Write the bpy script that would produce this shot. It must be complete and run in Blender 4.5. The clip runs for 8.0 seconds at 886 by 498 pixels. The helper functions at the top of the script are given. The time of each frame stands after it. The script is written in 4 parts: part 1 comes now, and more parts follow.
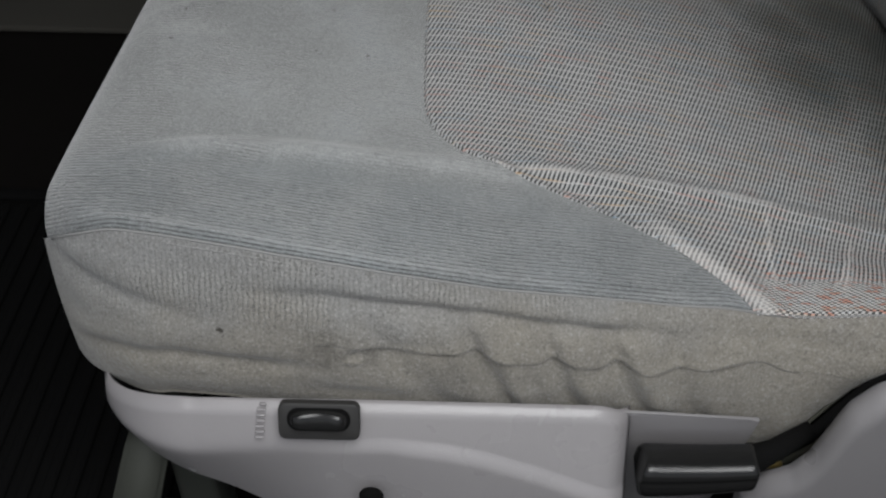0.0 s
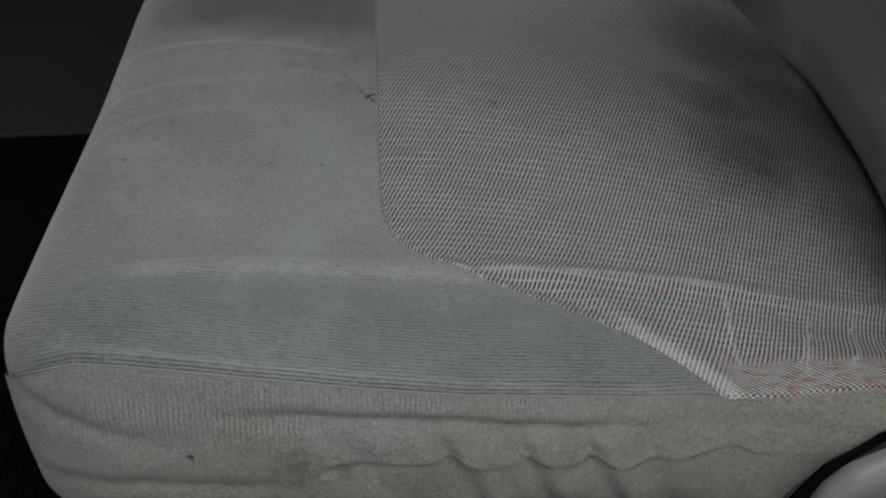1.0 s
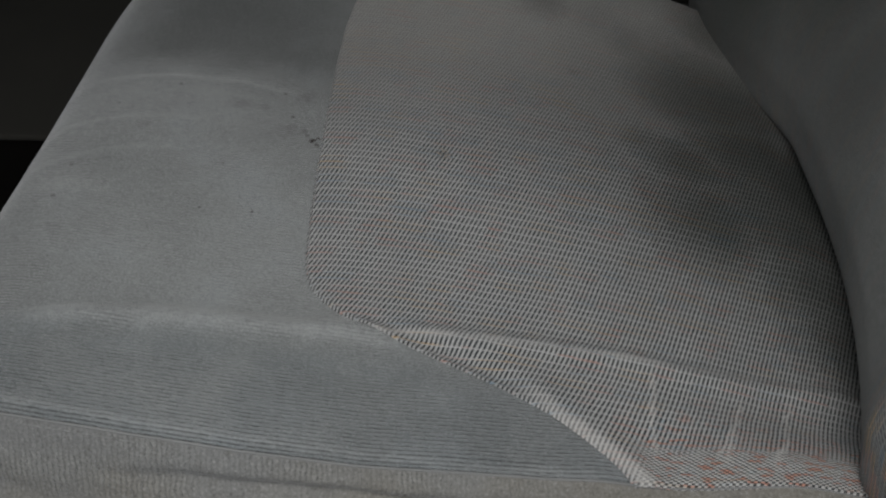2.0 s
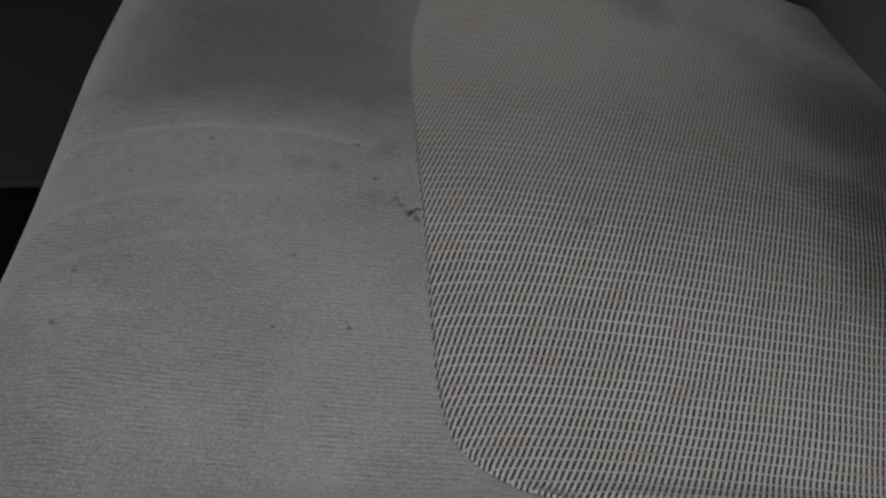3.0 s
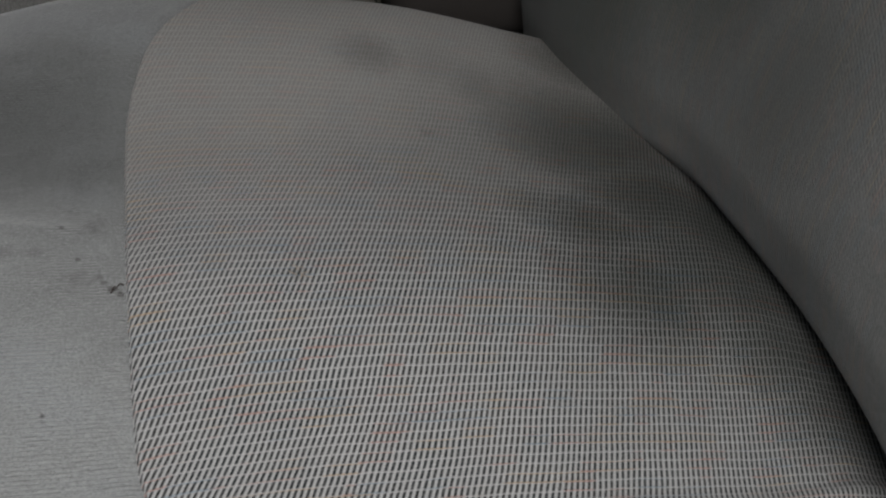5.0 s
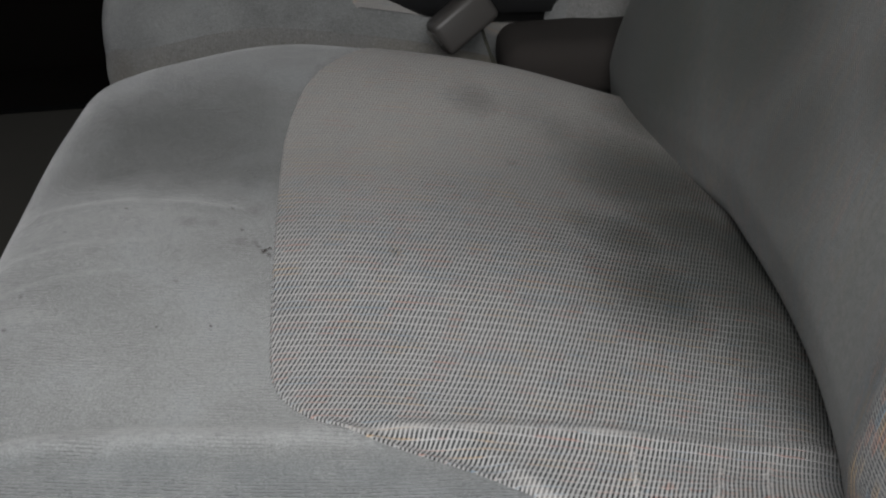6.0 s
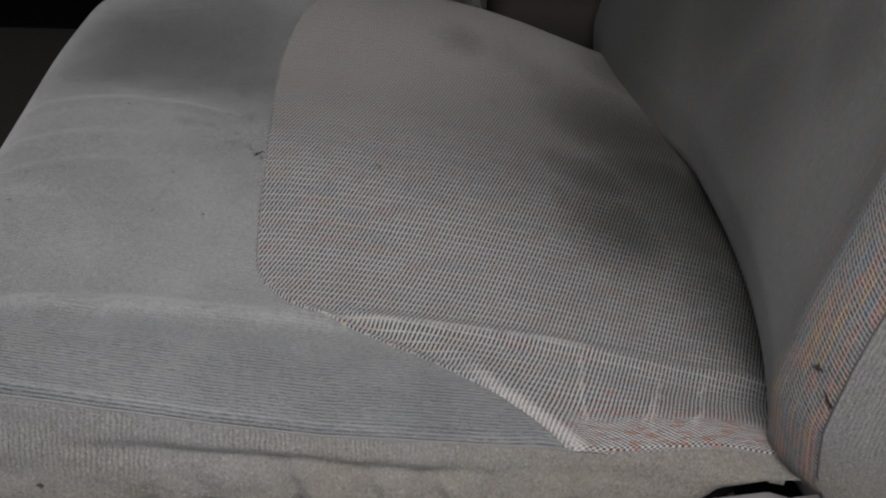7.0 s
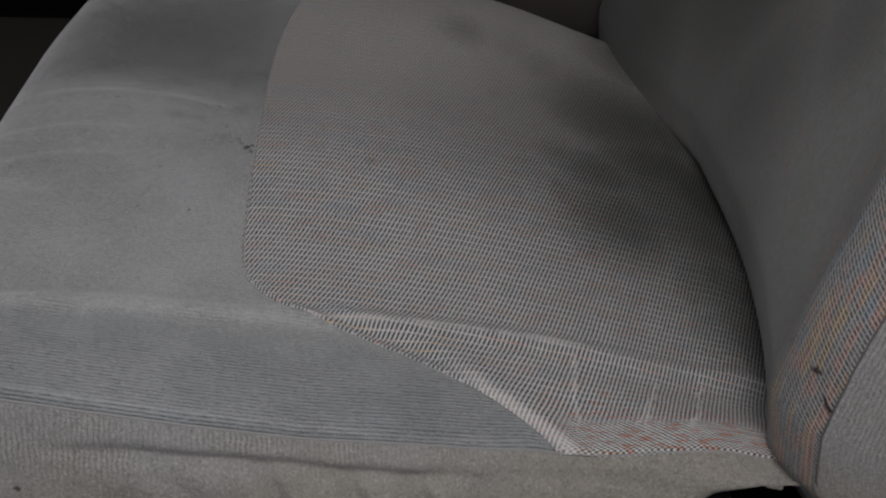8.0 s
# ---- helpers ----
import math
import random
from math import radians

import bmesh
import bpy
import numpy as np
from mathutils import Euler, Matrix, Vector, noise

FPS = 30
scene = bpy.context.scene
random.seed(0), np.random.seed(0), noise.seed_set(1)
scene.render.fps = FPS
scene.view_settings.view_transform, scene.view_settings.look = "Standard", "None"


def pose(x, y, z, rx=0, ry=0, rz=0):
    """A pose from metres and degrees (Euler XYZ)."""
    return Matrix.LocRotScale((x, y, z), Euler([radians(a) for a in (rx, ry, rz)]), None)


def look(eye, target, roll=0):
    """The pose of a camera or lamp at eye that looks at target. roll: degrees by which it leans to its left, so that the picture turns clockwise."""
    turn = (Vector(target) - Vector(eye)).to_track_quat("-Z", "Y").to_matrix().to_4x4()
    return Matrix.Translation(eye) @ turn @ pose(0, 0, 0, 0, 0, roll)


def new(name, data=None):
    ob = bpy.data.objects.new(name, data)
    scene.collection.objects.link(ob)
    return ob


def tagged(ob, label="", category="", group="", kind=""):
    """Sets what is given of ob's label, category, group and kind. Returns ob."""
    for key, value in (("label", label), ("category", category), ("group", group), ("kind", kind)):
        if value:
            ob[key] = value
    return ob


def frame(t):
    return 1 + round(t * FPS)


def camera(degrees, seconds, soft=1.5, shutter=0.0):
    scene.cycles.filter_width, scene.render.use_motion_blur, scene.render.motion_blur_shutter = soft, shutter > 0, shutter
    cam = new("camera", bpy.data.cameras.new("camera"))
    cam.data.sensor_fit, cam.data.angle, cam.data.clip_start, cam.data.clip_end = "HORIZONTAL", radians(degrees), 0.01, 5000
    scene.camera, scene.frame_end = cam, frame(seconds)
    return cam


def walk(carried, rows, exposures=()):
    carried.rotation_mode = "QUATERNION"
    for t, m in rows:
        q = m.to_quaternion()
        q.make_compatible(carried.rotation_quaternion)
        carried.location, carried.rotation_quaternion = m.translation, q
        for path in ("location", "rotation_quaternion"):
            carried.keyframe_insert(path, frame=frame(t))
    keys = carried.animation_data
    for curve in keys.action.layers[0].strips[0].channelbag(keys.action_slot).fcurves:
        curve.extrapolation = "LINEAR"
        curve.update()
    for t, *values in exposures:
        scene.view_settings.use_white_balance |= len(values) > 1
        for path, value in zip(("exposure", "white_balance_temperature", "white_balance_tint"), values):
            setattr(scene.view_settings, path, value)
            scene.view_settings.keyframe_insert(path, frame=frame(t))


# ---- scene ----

# ---- camera and walk ----
cam = camera(47.3, 8.0, soft=2.2)
PATH = [
    (0.0, (0.0130, 0.0069, 0.6436), (0.0074, 0.4457, 0.2344), 0.80),
    (0.5, (0.0164, 0.0181, 0.6619), (0.0412, 0.4765, 0.2755), 2.07),
    (1.0, (0.0085, 0.0214, 0.6640), (0.0302, 0.4825, 0.2808), -0.76),
    (1.2, (0.0351, 0.0304, 0.6808), (0.0520, 0.4899, 0.2953), -3.08),
    (2.3, (0.0817, 0.0628, 0.6770), (0.0654, 0.5281, 0.2985), 1.04),
    (2.5, (0.0620, 0.0840, 0.6319), (0.0674, 0.5629, 0.2704), 1.18),
    (2.7, (0.0246, 0.1418, 0.6416), (0.0432, 0.6099, 0.2667), 3.72),
    (3.0, (-0.0254, 0.2200, 0.6048), (0.0124, 0.6803, 0.2219), 1.23),
    (3.2, (-0.0403, 0.2527, 0.6028), (0.0288, 0.7022, 0.2115), 1.95),
    (3.5, (-0.0535, 0.2807, 0.6123), (0.0412, 0.7359, 0.2331), 0.38),
    (4.0, (-0.0561, 0.2857, 0.6109), (0.0559, 0.7467, 0.2436), 0.52),
    (4.2, (-0.0306, 0.2904, 0.5953), (0.1164, 0.7428, 0.2296), 2.72),
    (5.3, (0.0544, 0.1544, 0.6212), (0.1463, 0.6269, 0.2630), -2.76),
    (5.5, (0.0497, 0.1229, 0.6340), (0.1214, 0.5966, 0.2728), -2.06),
    (6.0, (0.0668, 0.0428, 0.6685), (0.0969, 0.5450, 0.3416), -2.82),
    (6.5, (0.0555, 0.0160, 0.6624), (0.1002, 0.5102, 0.3252), 1.96),
    (7.0, (0.0581, -0.0155, 0.6641), (0.1056, 0.4765, 0.3240), 3.41),
    (7.5, (0.0648, -0.0114, 0.6624), (0.1291, 0.4720, 0.3129), 4.05),
    (8.0, (0.0762, -0.0011, 0.6607), (0.1120, 0.4873, 0.3140), 2.67),
]
EXPOSURES = [(0.0, 0.30, 6350, 10), (0.5, -0.12, 6330, 9), (1.0, -0.28, 6350, 9), (2.5, -0.28, 6400, 9), (3.0, -0.30, 6430, 9), (4.0, -0.46, 6600, 11), (5.5, 0.42, 6450, 11), (6.1, 0.38, 6450, 11), (7.0, 0.03, 6520, 15), (8.0, -0.23, 6480, 15)]
walk(cam, [(t, look(eye, target, roll)) for t, eye, target, roll in PATH], EXPOSURES)

# ---- world and large lights ----
world = bpy.data.worlds.new("overcast_sky")
scene.world = world
world.use_nodes = True
wn = world.node_tree.nodes
sky = wn.new("ShaderNodeTexSky")
sky.sky_type = "NISHITA"
sky.sun_disc = False
sky.sun_elevation = radians(50)
sky.sun_rotation = radians(200)
cloud = wn.new("ShaderNodeHueSaturation")
cloud.inputs["Saturation"].default_value = 0.3
world.node_tree.links.new(sky.outputs[0], cloud.inputs["Color"])
world.node_tree.links.new(cloud.outputs[0], wn["Background"].inputs["Color"])
wn["Background"].inputs["Strength"].default_value = 0.05

lamp = bpy.data.lights.new("door_daylight", "AREA")
lamp.shape = "RECTANGLE"
lamp.size, lamp.size_y, lamp.energy = 0.5, 0.5, 4.4
lamp.color = (1.0, 0.995, 0.975)
door_light = new("door_daylight", lamp)
door_light.matrix_world = look((0.09, -0.01, 0.94), (0.02, 0.45, 0.30))

glass = bpy.data.lights.new("far_window_daylight", "AREA")
glass.shape = "RECTANGLE"
glass.size, glass.size_y, glass.energy = 1.1, 0.36, 0.55
glass.color = (0.97, 0.99, 1.0)
glass_light = new("far_window_daylight", glass)
glass_light.matrix_world = look((-0.25, 1.77, 0.76), (-0.10, 0.90, 0.32))

# ---- material tools ----
def material(name):
    m = bpy.data.materials.new(name)
    m.use_nodes = True
    return m, m.node_tree.nodes, m.node_tree.links, m.node_tree.nodes["Principled BSDF"]


class Nodes:
    """Short ways to wire a node tree."""

    def __init__(self, tree):
        self.n, self.l = tree.nodes, tree.links

    def put(self, socket, value):
        if isinstance(value, (int, float)):
            socket.default_value = value
        elif isinstance(value, (tuple, list)):
            socket.default_value = (*value, 1.0) if len(value) == 3 and socket.type == "RGBA" else value
        else:
            self.l.new(value, socket)

    def math(self, op, a, b=0.0, c=0.0, clamp=False):
        k = self.n.new("ShaderNodeMath")
        k.operation, k.use_clamp = op, clamp
        for s, v in zip(k.inputs, (a, b, c)):
            self.put(s, v)
        return k.outputs[0]

    def place(self, scale=(1, 1, 1)):
        c = self.n.new("ShaderNodeTexCoord")
        m = self.n.new("ShaderNodeMapping")
        m.inputs["Scale"].default_value = scale
        self.l.new(c.outputs["Object"], m.inputs["Vector"])
        return m.outputs[0]

    def cloth(self):
        return self.n.new("ShaderNodeTexCoord").outputs["UV"]

    def split(self, vector):
        k = self.n.new("ShaderNodeSeparateXYZ")
        self.l.new(vector, k.inputs[0])
        return k.outputs

    def join(self, x, y, z):
        k = self.n.new("ShaderNodeCombineXYZ")
        for s, v in zip(k.inputs, (x, y, z)):
            self.put(s, v)
        return k.outputs[0]

    def noise(self, vector, scale, detail=3.0, rough=0.55):
        k = self.n.new("ShaderNodeTexNoise")
        self.put(k.inputs["Vector"], vector)
        k.inputs["Scale"].default_value = scale
        k.inputs["Detail"].default_value = detail
        k.inputs["Roughness"].default_value = rough
        return k.outputs["Fac"]

    def ramp(self, value, a, b, lo=0.0, hi=1.0, smooth=True):
        k = self.n.new("ShaderNodeMapRange")
        k.interpolation_type = "SMOOTHSTEP" if smooth else "LINEAR"
        for s, v in zip(k.inputs, (value, a, b, lo, hi)):
            self.put(s, v)
        return k.outputs[0]

    def mix(self, fac, a, b, blend="MIX"):
        k = self.n.new("ShaderNodeMix")
        k.data_type, k.blend_type = "RGBA", blend
        self.put(k.inputs["Factor"], fac)
        ins = [s for s in k.inputs if s.type == "RGBA"]
        self.put(ins[0], a)
        self.put(ins[1], b)
        return [s for s in k.outputs if s.type == "RGBA"][0]

    def bump(self, height, strength, distance):
        k = self.n.new("ShaderNodeBump")
        k.inputs["Strength"].default_value = strength
        k.inputs["Distance"].default_value = distance
        self.l.new(height, k.inputs["Height"])
        return k.outputs[0]

    def spots(self, vector, places, axes=(0, 1)):
        """How far each place of the cloth is darkened: (x, y, radius, depth, softness), joined."""
        xyz = self.split(vector)
        x, y = xyz[axes[0]], xyz[axes[1]]
        wob = self.math("MULTIPLY", self.math("SUBTRACT", self.noise(vector, 190.0, 4.0, 0.75), 0.5), 0.028)
        total = 0.0
        for px, py, r, depth, soft in places:
            dx = self.math("SUBTRACT", x, px)
            dy = self.math("SUBTRACT", y, py)
            d = self.math("SQRT", self.math("ADD", self.math("MULTIPLY", dx, dx), self.math("MULTIPLY", dy, dy)))
            d = self.math("ADD", d, self.math("MULTIPLY", wob, r / 0.012 if r < 0.012 else (1.1 if r > 0.03 else 1.5)))
            k = self.ramp(d, r * (1 - soft), r, depth, 0.0)
            total = self.math("MAXIMUM", total, k)
        return total


def plain_material(name, colour, rough=0.6, metal=0.0, grain=0.0, size=900.0, vary=0.12, sheen=0.0):
    m, n, l, b = material(name)
    w = Nodes(m.node_tree)
    v = w.place()
    f = w.noise(v, 14.0, 4.0)
    g = w.noise(v, size, 2.0)
    lo, hi = tuple(c * (1 - vary) for c in colour), tuple(min(1.0, c * (1 + vary)) for c in colour)
    l.new(w.mix(w.math("ADD", w.math("MULTIPLY", f, 0.7), w.math("MULTIPLY", g, 0.3)), lo, hi), b.inputs["Base Color"])
    l.new(w.ramp(f, 0.2, 0.8, max(0.05, rough - 0.07), min(1.0, rough + 0.07)), b.inputs["Roughness"])
    b.inputs["Metallic"].default_value = metal
    b.inputs["Sheen Weight"].default_value = sheen
    if grain:
        l.new(w.bump(g, grain, 0.0006), b.inputs["Normal"])
    return m


GREY = (0.272, 0.278, 0.274)


def velour_material(name, colour, places=(), rib=0.0021, depth=0.85, across=False, marks=()):
    """Plain ribbed velour: dark lines between the ribs along the sheet (or across it), rubbed away unevenly."""
    m, n, l, b = material(name)
    w = Nodes(m.node_tree)
    v = w.place()
    cu, cv, _ = w.split(w.cloth())
    wx, wy, _ = w.split(v)
    wav = w.math("MULTIPLY", w.noise(v, 45.0, 2.0), 0.0006)
    along = w.math("ADD", cu if across else cv, wav)
    rows = w.math("SINE", w.math("MULTIPLY", along, 2 * math.pi / rib))
    nap = w.noise(v, 850.0, 2.0, 0.75)
    worn = w.noise(v, 9.0, 4.0)
    patch = w.noise(v, 30.0, 3.0)
    mott = w.noise(v, 240.0, 4.0, 0.75)
    # each dark line breaks up into dashes
    grain = w.join(w.math("MULTIPLY", cu, 1.0 if across else 0.20), w.math("MULTIPLY", cv, 0.20 if across else 1.0), 0.0)
    dash = w.noise(grain, 1100.0, 1.0, 0.6)
    top = w.ramp(patch, 0.42, 0.66, 0.06, 0.58)
    if across:
        show = w.math("MULTIPLY", w.ramp(patch, 0.32, 0.66, 0.15, 0.8), w.ramp(w.noise(v, 600.0, 1.0), 0.35, 0.6, 0.3, 1.0))
    else:
        roll = w.math("ADD", wy, w.math("MULTIPLY", w.math("SUBTRACT", patch, 0.5), 0.016))
        show = w.math("MAXIMUM", top, w.ramp(roll, 0.414, 0.392, 0.0, 0.90))
    show = w.math("MULTIPLY", show, w.ramp(dash, 0.32, 0.60, 0.12, 1.0))
    line = w.math("MULTIPLY", w.ramp(rows, 0.05, 0.92), show)
    base = w.mix(w.ramp(worn, 0.3, 0.72), tuple(c * 0.82 for c in colour), tuple(c * 1.14 for c in colour))
    base = w.mix(w.ramp(w.noise(v, 18.0, 3.0), 0.52, 0.72, 0.0, 0.55), base, (0.315, 0.330, 0.338))
    base = w.mix(w.ramp(mott, 0.50, 0.28, 0.0, 0.40), base, tuple(c * 0.62 for c in colour))
    base = w.mix(w.ramp(mott, 0.52, 0.74, 0.0, 0.36), base, tuple(c * 1.42 for c in colour))
    base = w.mix(w.ramp(nap, 0.42, 0.72, 0.0, 0.60), base, tuple(min(1, c * 1.55) for c in colour))
    base = w.mix(w.ramp(nap, 0.46, 0.28, 0.0, 0.60), base, tuple(c * 0.6 for c in colour))
    base = w.mix(w.math("MULTIPLY", line, depth, clamp=True), base, tuple(c * 0.16 for c in colour))
    # small pits where the pile has gone
    pit = w.ramp(w.noise(w.join(wx, w.math("MULTIPLY", wy, 2.0), 0.0), 420.0, 1.0, 0.5), 0.70, 0.78, 0.0, 0.45)
    base = w.mix(pit, base, tuple(c * 0.45 for c in colour))
    if places:
        # the roll along the side keeps its darker, bluer pile; the top is rubbed pale
        keep = w.math("ADD", wy, w.math("MULTIPLY", w.math("SUBTRACT", w.noise(v, 40.0, 3.0), 0.5), 0.02))
        keep = w.math("MULTIPLY", w.ramp(keep, 0.432, 0.400), w.ramp(w.noise(v, 22.0, 3.0), 0.30, 0.60, 0.55, 1.0))
        base = w.mix(w.math("MULTIPLY", keep, 0.75), base, (0.72, 0.76, 0.79), "MULTIPLY")
        # highlights painted as paler pile on crests of the loose folds and the roll
        for y0, bow, x0, xa, xb, wide, pale in ((0.6265, 2.4, -0.08, -0.20, -0.01, 0.0040, 0.24), (0.579, 2.6, -0.08, -0.20, -0.06, 0.0045, 0.24), (0.549, 2.8, -0.08, -0.20, -0.08, 0.0045, 0.18), (0.4285, 0.4, 0.02, -0.16, 0.06, 0.0085, 0.30), (0.515, 1.2, -0.15, -0.20, -0.11, 0.012, 0.20), (0.3600, -0.35, -0.01, -0.19, 0.17, 0.0036, 0.22)):
            q = w.math("SUBTRACT", wx, x0)
            d = w.math("ADD", w.math("SUBTRACT", wy, y0), w.math("MULTIPLY", w.math("MULTIPLY", q, q), bow))
            d = w.math("ABSOLUTE", w.math("ADD", d, w.math("MULTIPLY", w.math("SUBTRACT", patch, 0.5), 0.006)))
            k = w.math("MULTIPLY", w.ramp(d, 0.0, wide, pale, 0.0), w.math("MULTIPLY", w.ramp(wx, xa, xa + 0.04), w.ramp(wx, xb - 0.03, xb, 1.0, 0.0)))
            base = w.mix(w.math("MULTIPLY", k, w.ramp(mott, 0.3, 0.6, 0.4, 1.0)), base, (0.50, 0.505, 0.50))
        # grimy, flattened pile behind the last fold, the hollow's shade painted in with it
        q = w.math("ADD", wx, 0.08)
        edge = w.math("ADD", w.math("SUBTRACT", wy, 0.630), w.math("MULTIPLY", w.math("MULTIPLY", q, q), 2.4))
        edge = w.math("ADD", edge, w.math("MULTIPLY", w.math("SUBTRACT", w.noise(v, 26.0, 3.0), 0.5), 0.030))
        grime_shade = w.math("MULTIPLY", w.ramp(edge, -0.022, 0.060), w.ramp(edge, 0.10, 0.23, 1.0, 0.0))
        grime_shade = w.math("MULTIPLY", grime_shade, w.math("MULTIPLY", w.ramp(wx, -0.19, -0.11), w.ramp(wx, -0.03, 0.0, 1.0, 0.75)))
        base = w.mix(w.math("MULTIPLY", grime_shade, 0.50), base, (0.060, 0.064, 0.060))
        l.new(w.ramp(grime_shade, 0.0, 1.0, 0.55, 0.25), b.inputs["Sheen Weight"])
        base = w.mix(w.spots(v, places), base, (0.035, 0.028, 0.025))
    if marks:
        base = w.mix(w.spots(v, marks, (0, 2)), base, (0.03, 0.026, 0.022))
    l.new(base, b.inputs["Base Color"])
    b.inputs["Roughness"].default_value = 0.95
    b.inputs["Specular IOR Level"].default_value = 0.15
    if not places:
        b.inputs["Sheen Weight"].default_value = 0.55
    b.inputs["Sheen Roughness"].default_value = 0.45
    h = w.math("ADD", w.math("MULTIPLY", line, -1.0), w.math("ADD", w.math("MULTIPLY", nap, 0.6), w.math("MULTIPLY", dash, 0.5)))
    l.new(w.bump(h, 0.9, 0.0010), b.inputs["Normal"])
    return m


def knit_material(name, marks=(), pitch=0.0026, upright=False):
    """Fine knit: columns of small stitches, bluish where the nap is left, olive where it is bare."""
    m, n, l, b = material(name)
    w = Nodes(m.node_tree)
    v = w.place()
    cu, cv, _ = w.split(w.cloth())
    if upright:
        cu, cv = cv, cu
    wz = w.split(v)[2]
    patch = w.noise(v, 26.0, 3.0)
    nap = w.noise(v, 620.0, 3.0, 0.75)
    mott = w.noise(v, 190.0, 4.0, 0.75)
    jit = w.math("MULTIPLY", w.math("SUBTRACT", w.noise(v, 260.0, 2.0), 0.5), 0.0034)
    cols = w.math("SINE", w.math("MULTIPLY", w.math("ADD", cu, jit), 2 * math.pi / pitch))
    rows = w.math("SINE", w.math("MULTIPLY", w.math("ADD", cv, jit), 2 * math.pi / (pitch * 0.8)))
    stitch = w.math("MULTIPLY", w.ramp(cols, 0.10, 0.95), w.ramp(rows, -0.8, 0.5, 0.35, 1.0))
    stitch = w.math("MULTIPLY", stitch, w.ramp(nap, 0.34, 0.58, 0.15, 1.0))
    # the stitches show under the seam; below they are felted over
    upper = w.ramp(w.math("ADD", wz, w.math("MULTIPLY", w.math("SUBTRACT", patch, 0.5), 0.05)), 0.262, 0.296, 0.14, 1.0)
    stitch = w.math("MULTIPLY", stitch, w.math("MULTIPLY", upper, w.ramp(patch, 0.30, 0.62, 0.35, 1.0)))
    tone = w.ramp(w.math("ADD", wz, w.math("MULTIPLY", w.math("SUBTRACT", w.noise(v, 17.0, 4.0), 0.5), 0.07)), 0.255, 0.305)
    base = w.mix(tone, (0.236, 0.221, 0.194), (0.250, 0.250, 0.246))
    base = w.mix(w.ramp(patch, 0.32, 0.70), base, (1.14, 1.13, 1.10), "MULTIPLY")
    base = w.mix(w.ramp(mott, 0.50, 0.30, 0.0, 0.34), base, (0.150, 0.143, 0.126))
    base = w.mix(w.ramp(mott, 0.54, 0.74, 0.0, 0.34), base, (0.40, 0.395, 0.375))
    base = w.mix(w.ramp(nap, 0.50, 0.72, 0.0, 0.55), base, (0.46, 0.45, 0.43))
    base = w.mix(w.ramp(nap, 0.47, 0.30, 0.0, 0.60), base, (0.100, 0.096, 0.088))
    base = w.mix(w.math("MULTIPLY", stitch, 0.48, clamp=True), base, (0.085, 0.083, 0.076))
    if marks:
        base = w.mix(w.spots(v, marks, (0, 2)), base, (0.034, 0.030, 0.024))
    l.new(base, b.inputs["Base Color"])
    b.inputs["Roughness"].default_value = 0.95
    b.inputs["Specular IOR Level"].default_value = 0.15
    b.inputs["Sheen Weight"].default_value = 0.4
    b.inputs["Sheen Roughness"].default_value = 0.45
    h = w.math("ADD", w.math("MULTIPLY", stitch, -0.8), w.math("ADD", w.math("MULTIPLY", nap, 0.7), w.math("MULTIPLY", mott, 0.5)))
    l.new(w.bump(h, 0.95, 0.0011), b.inputs["Normal"])
    return m


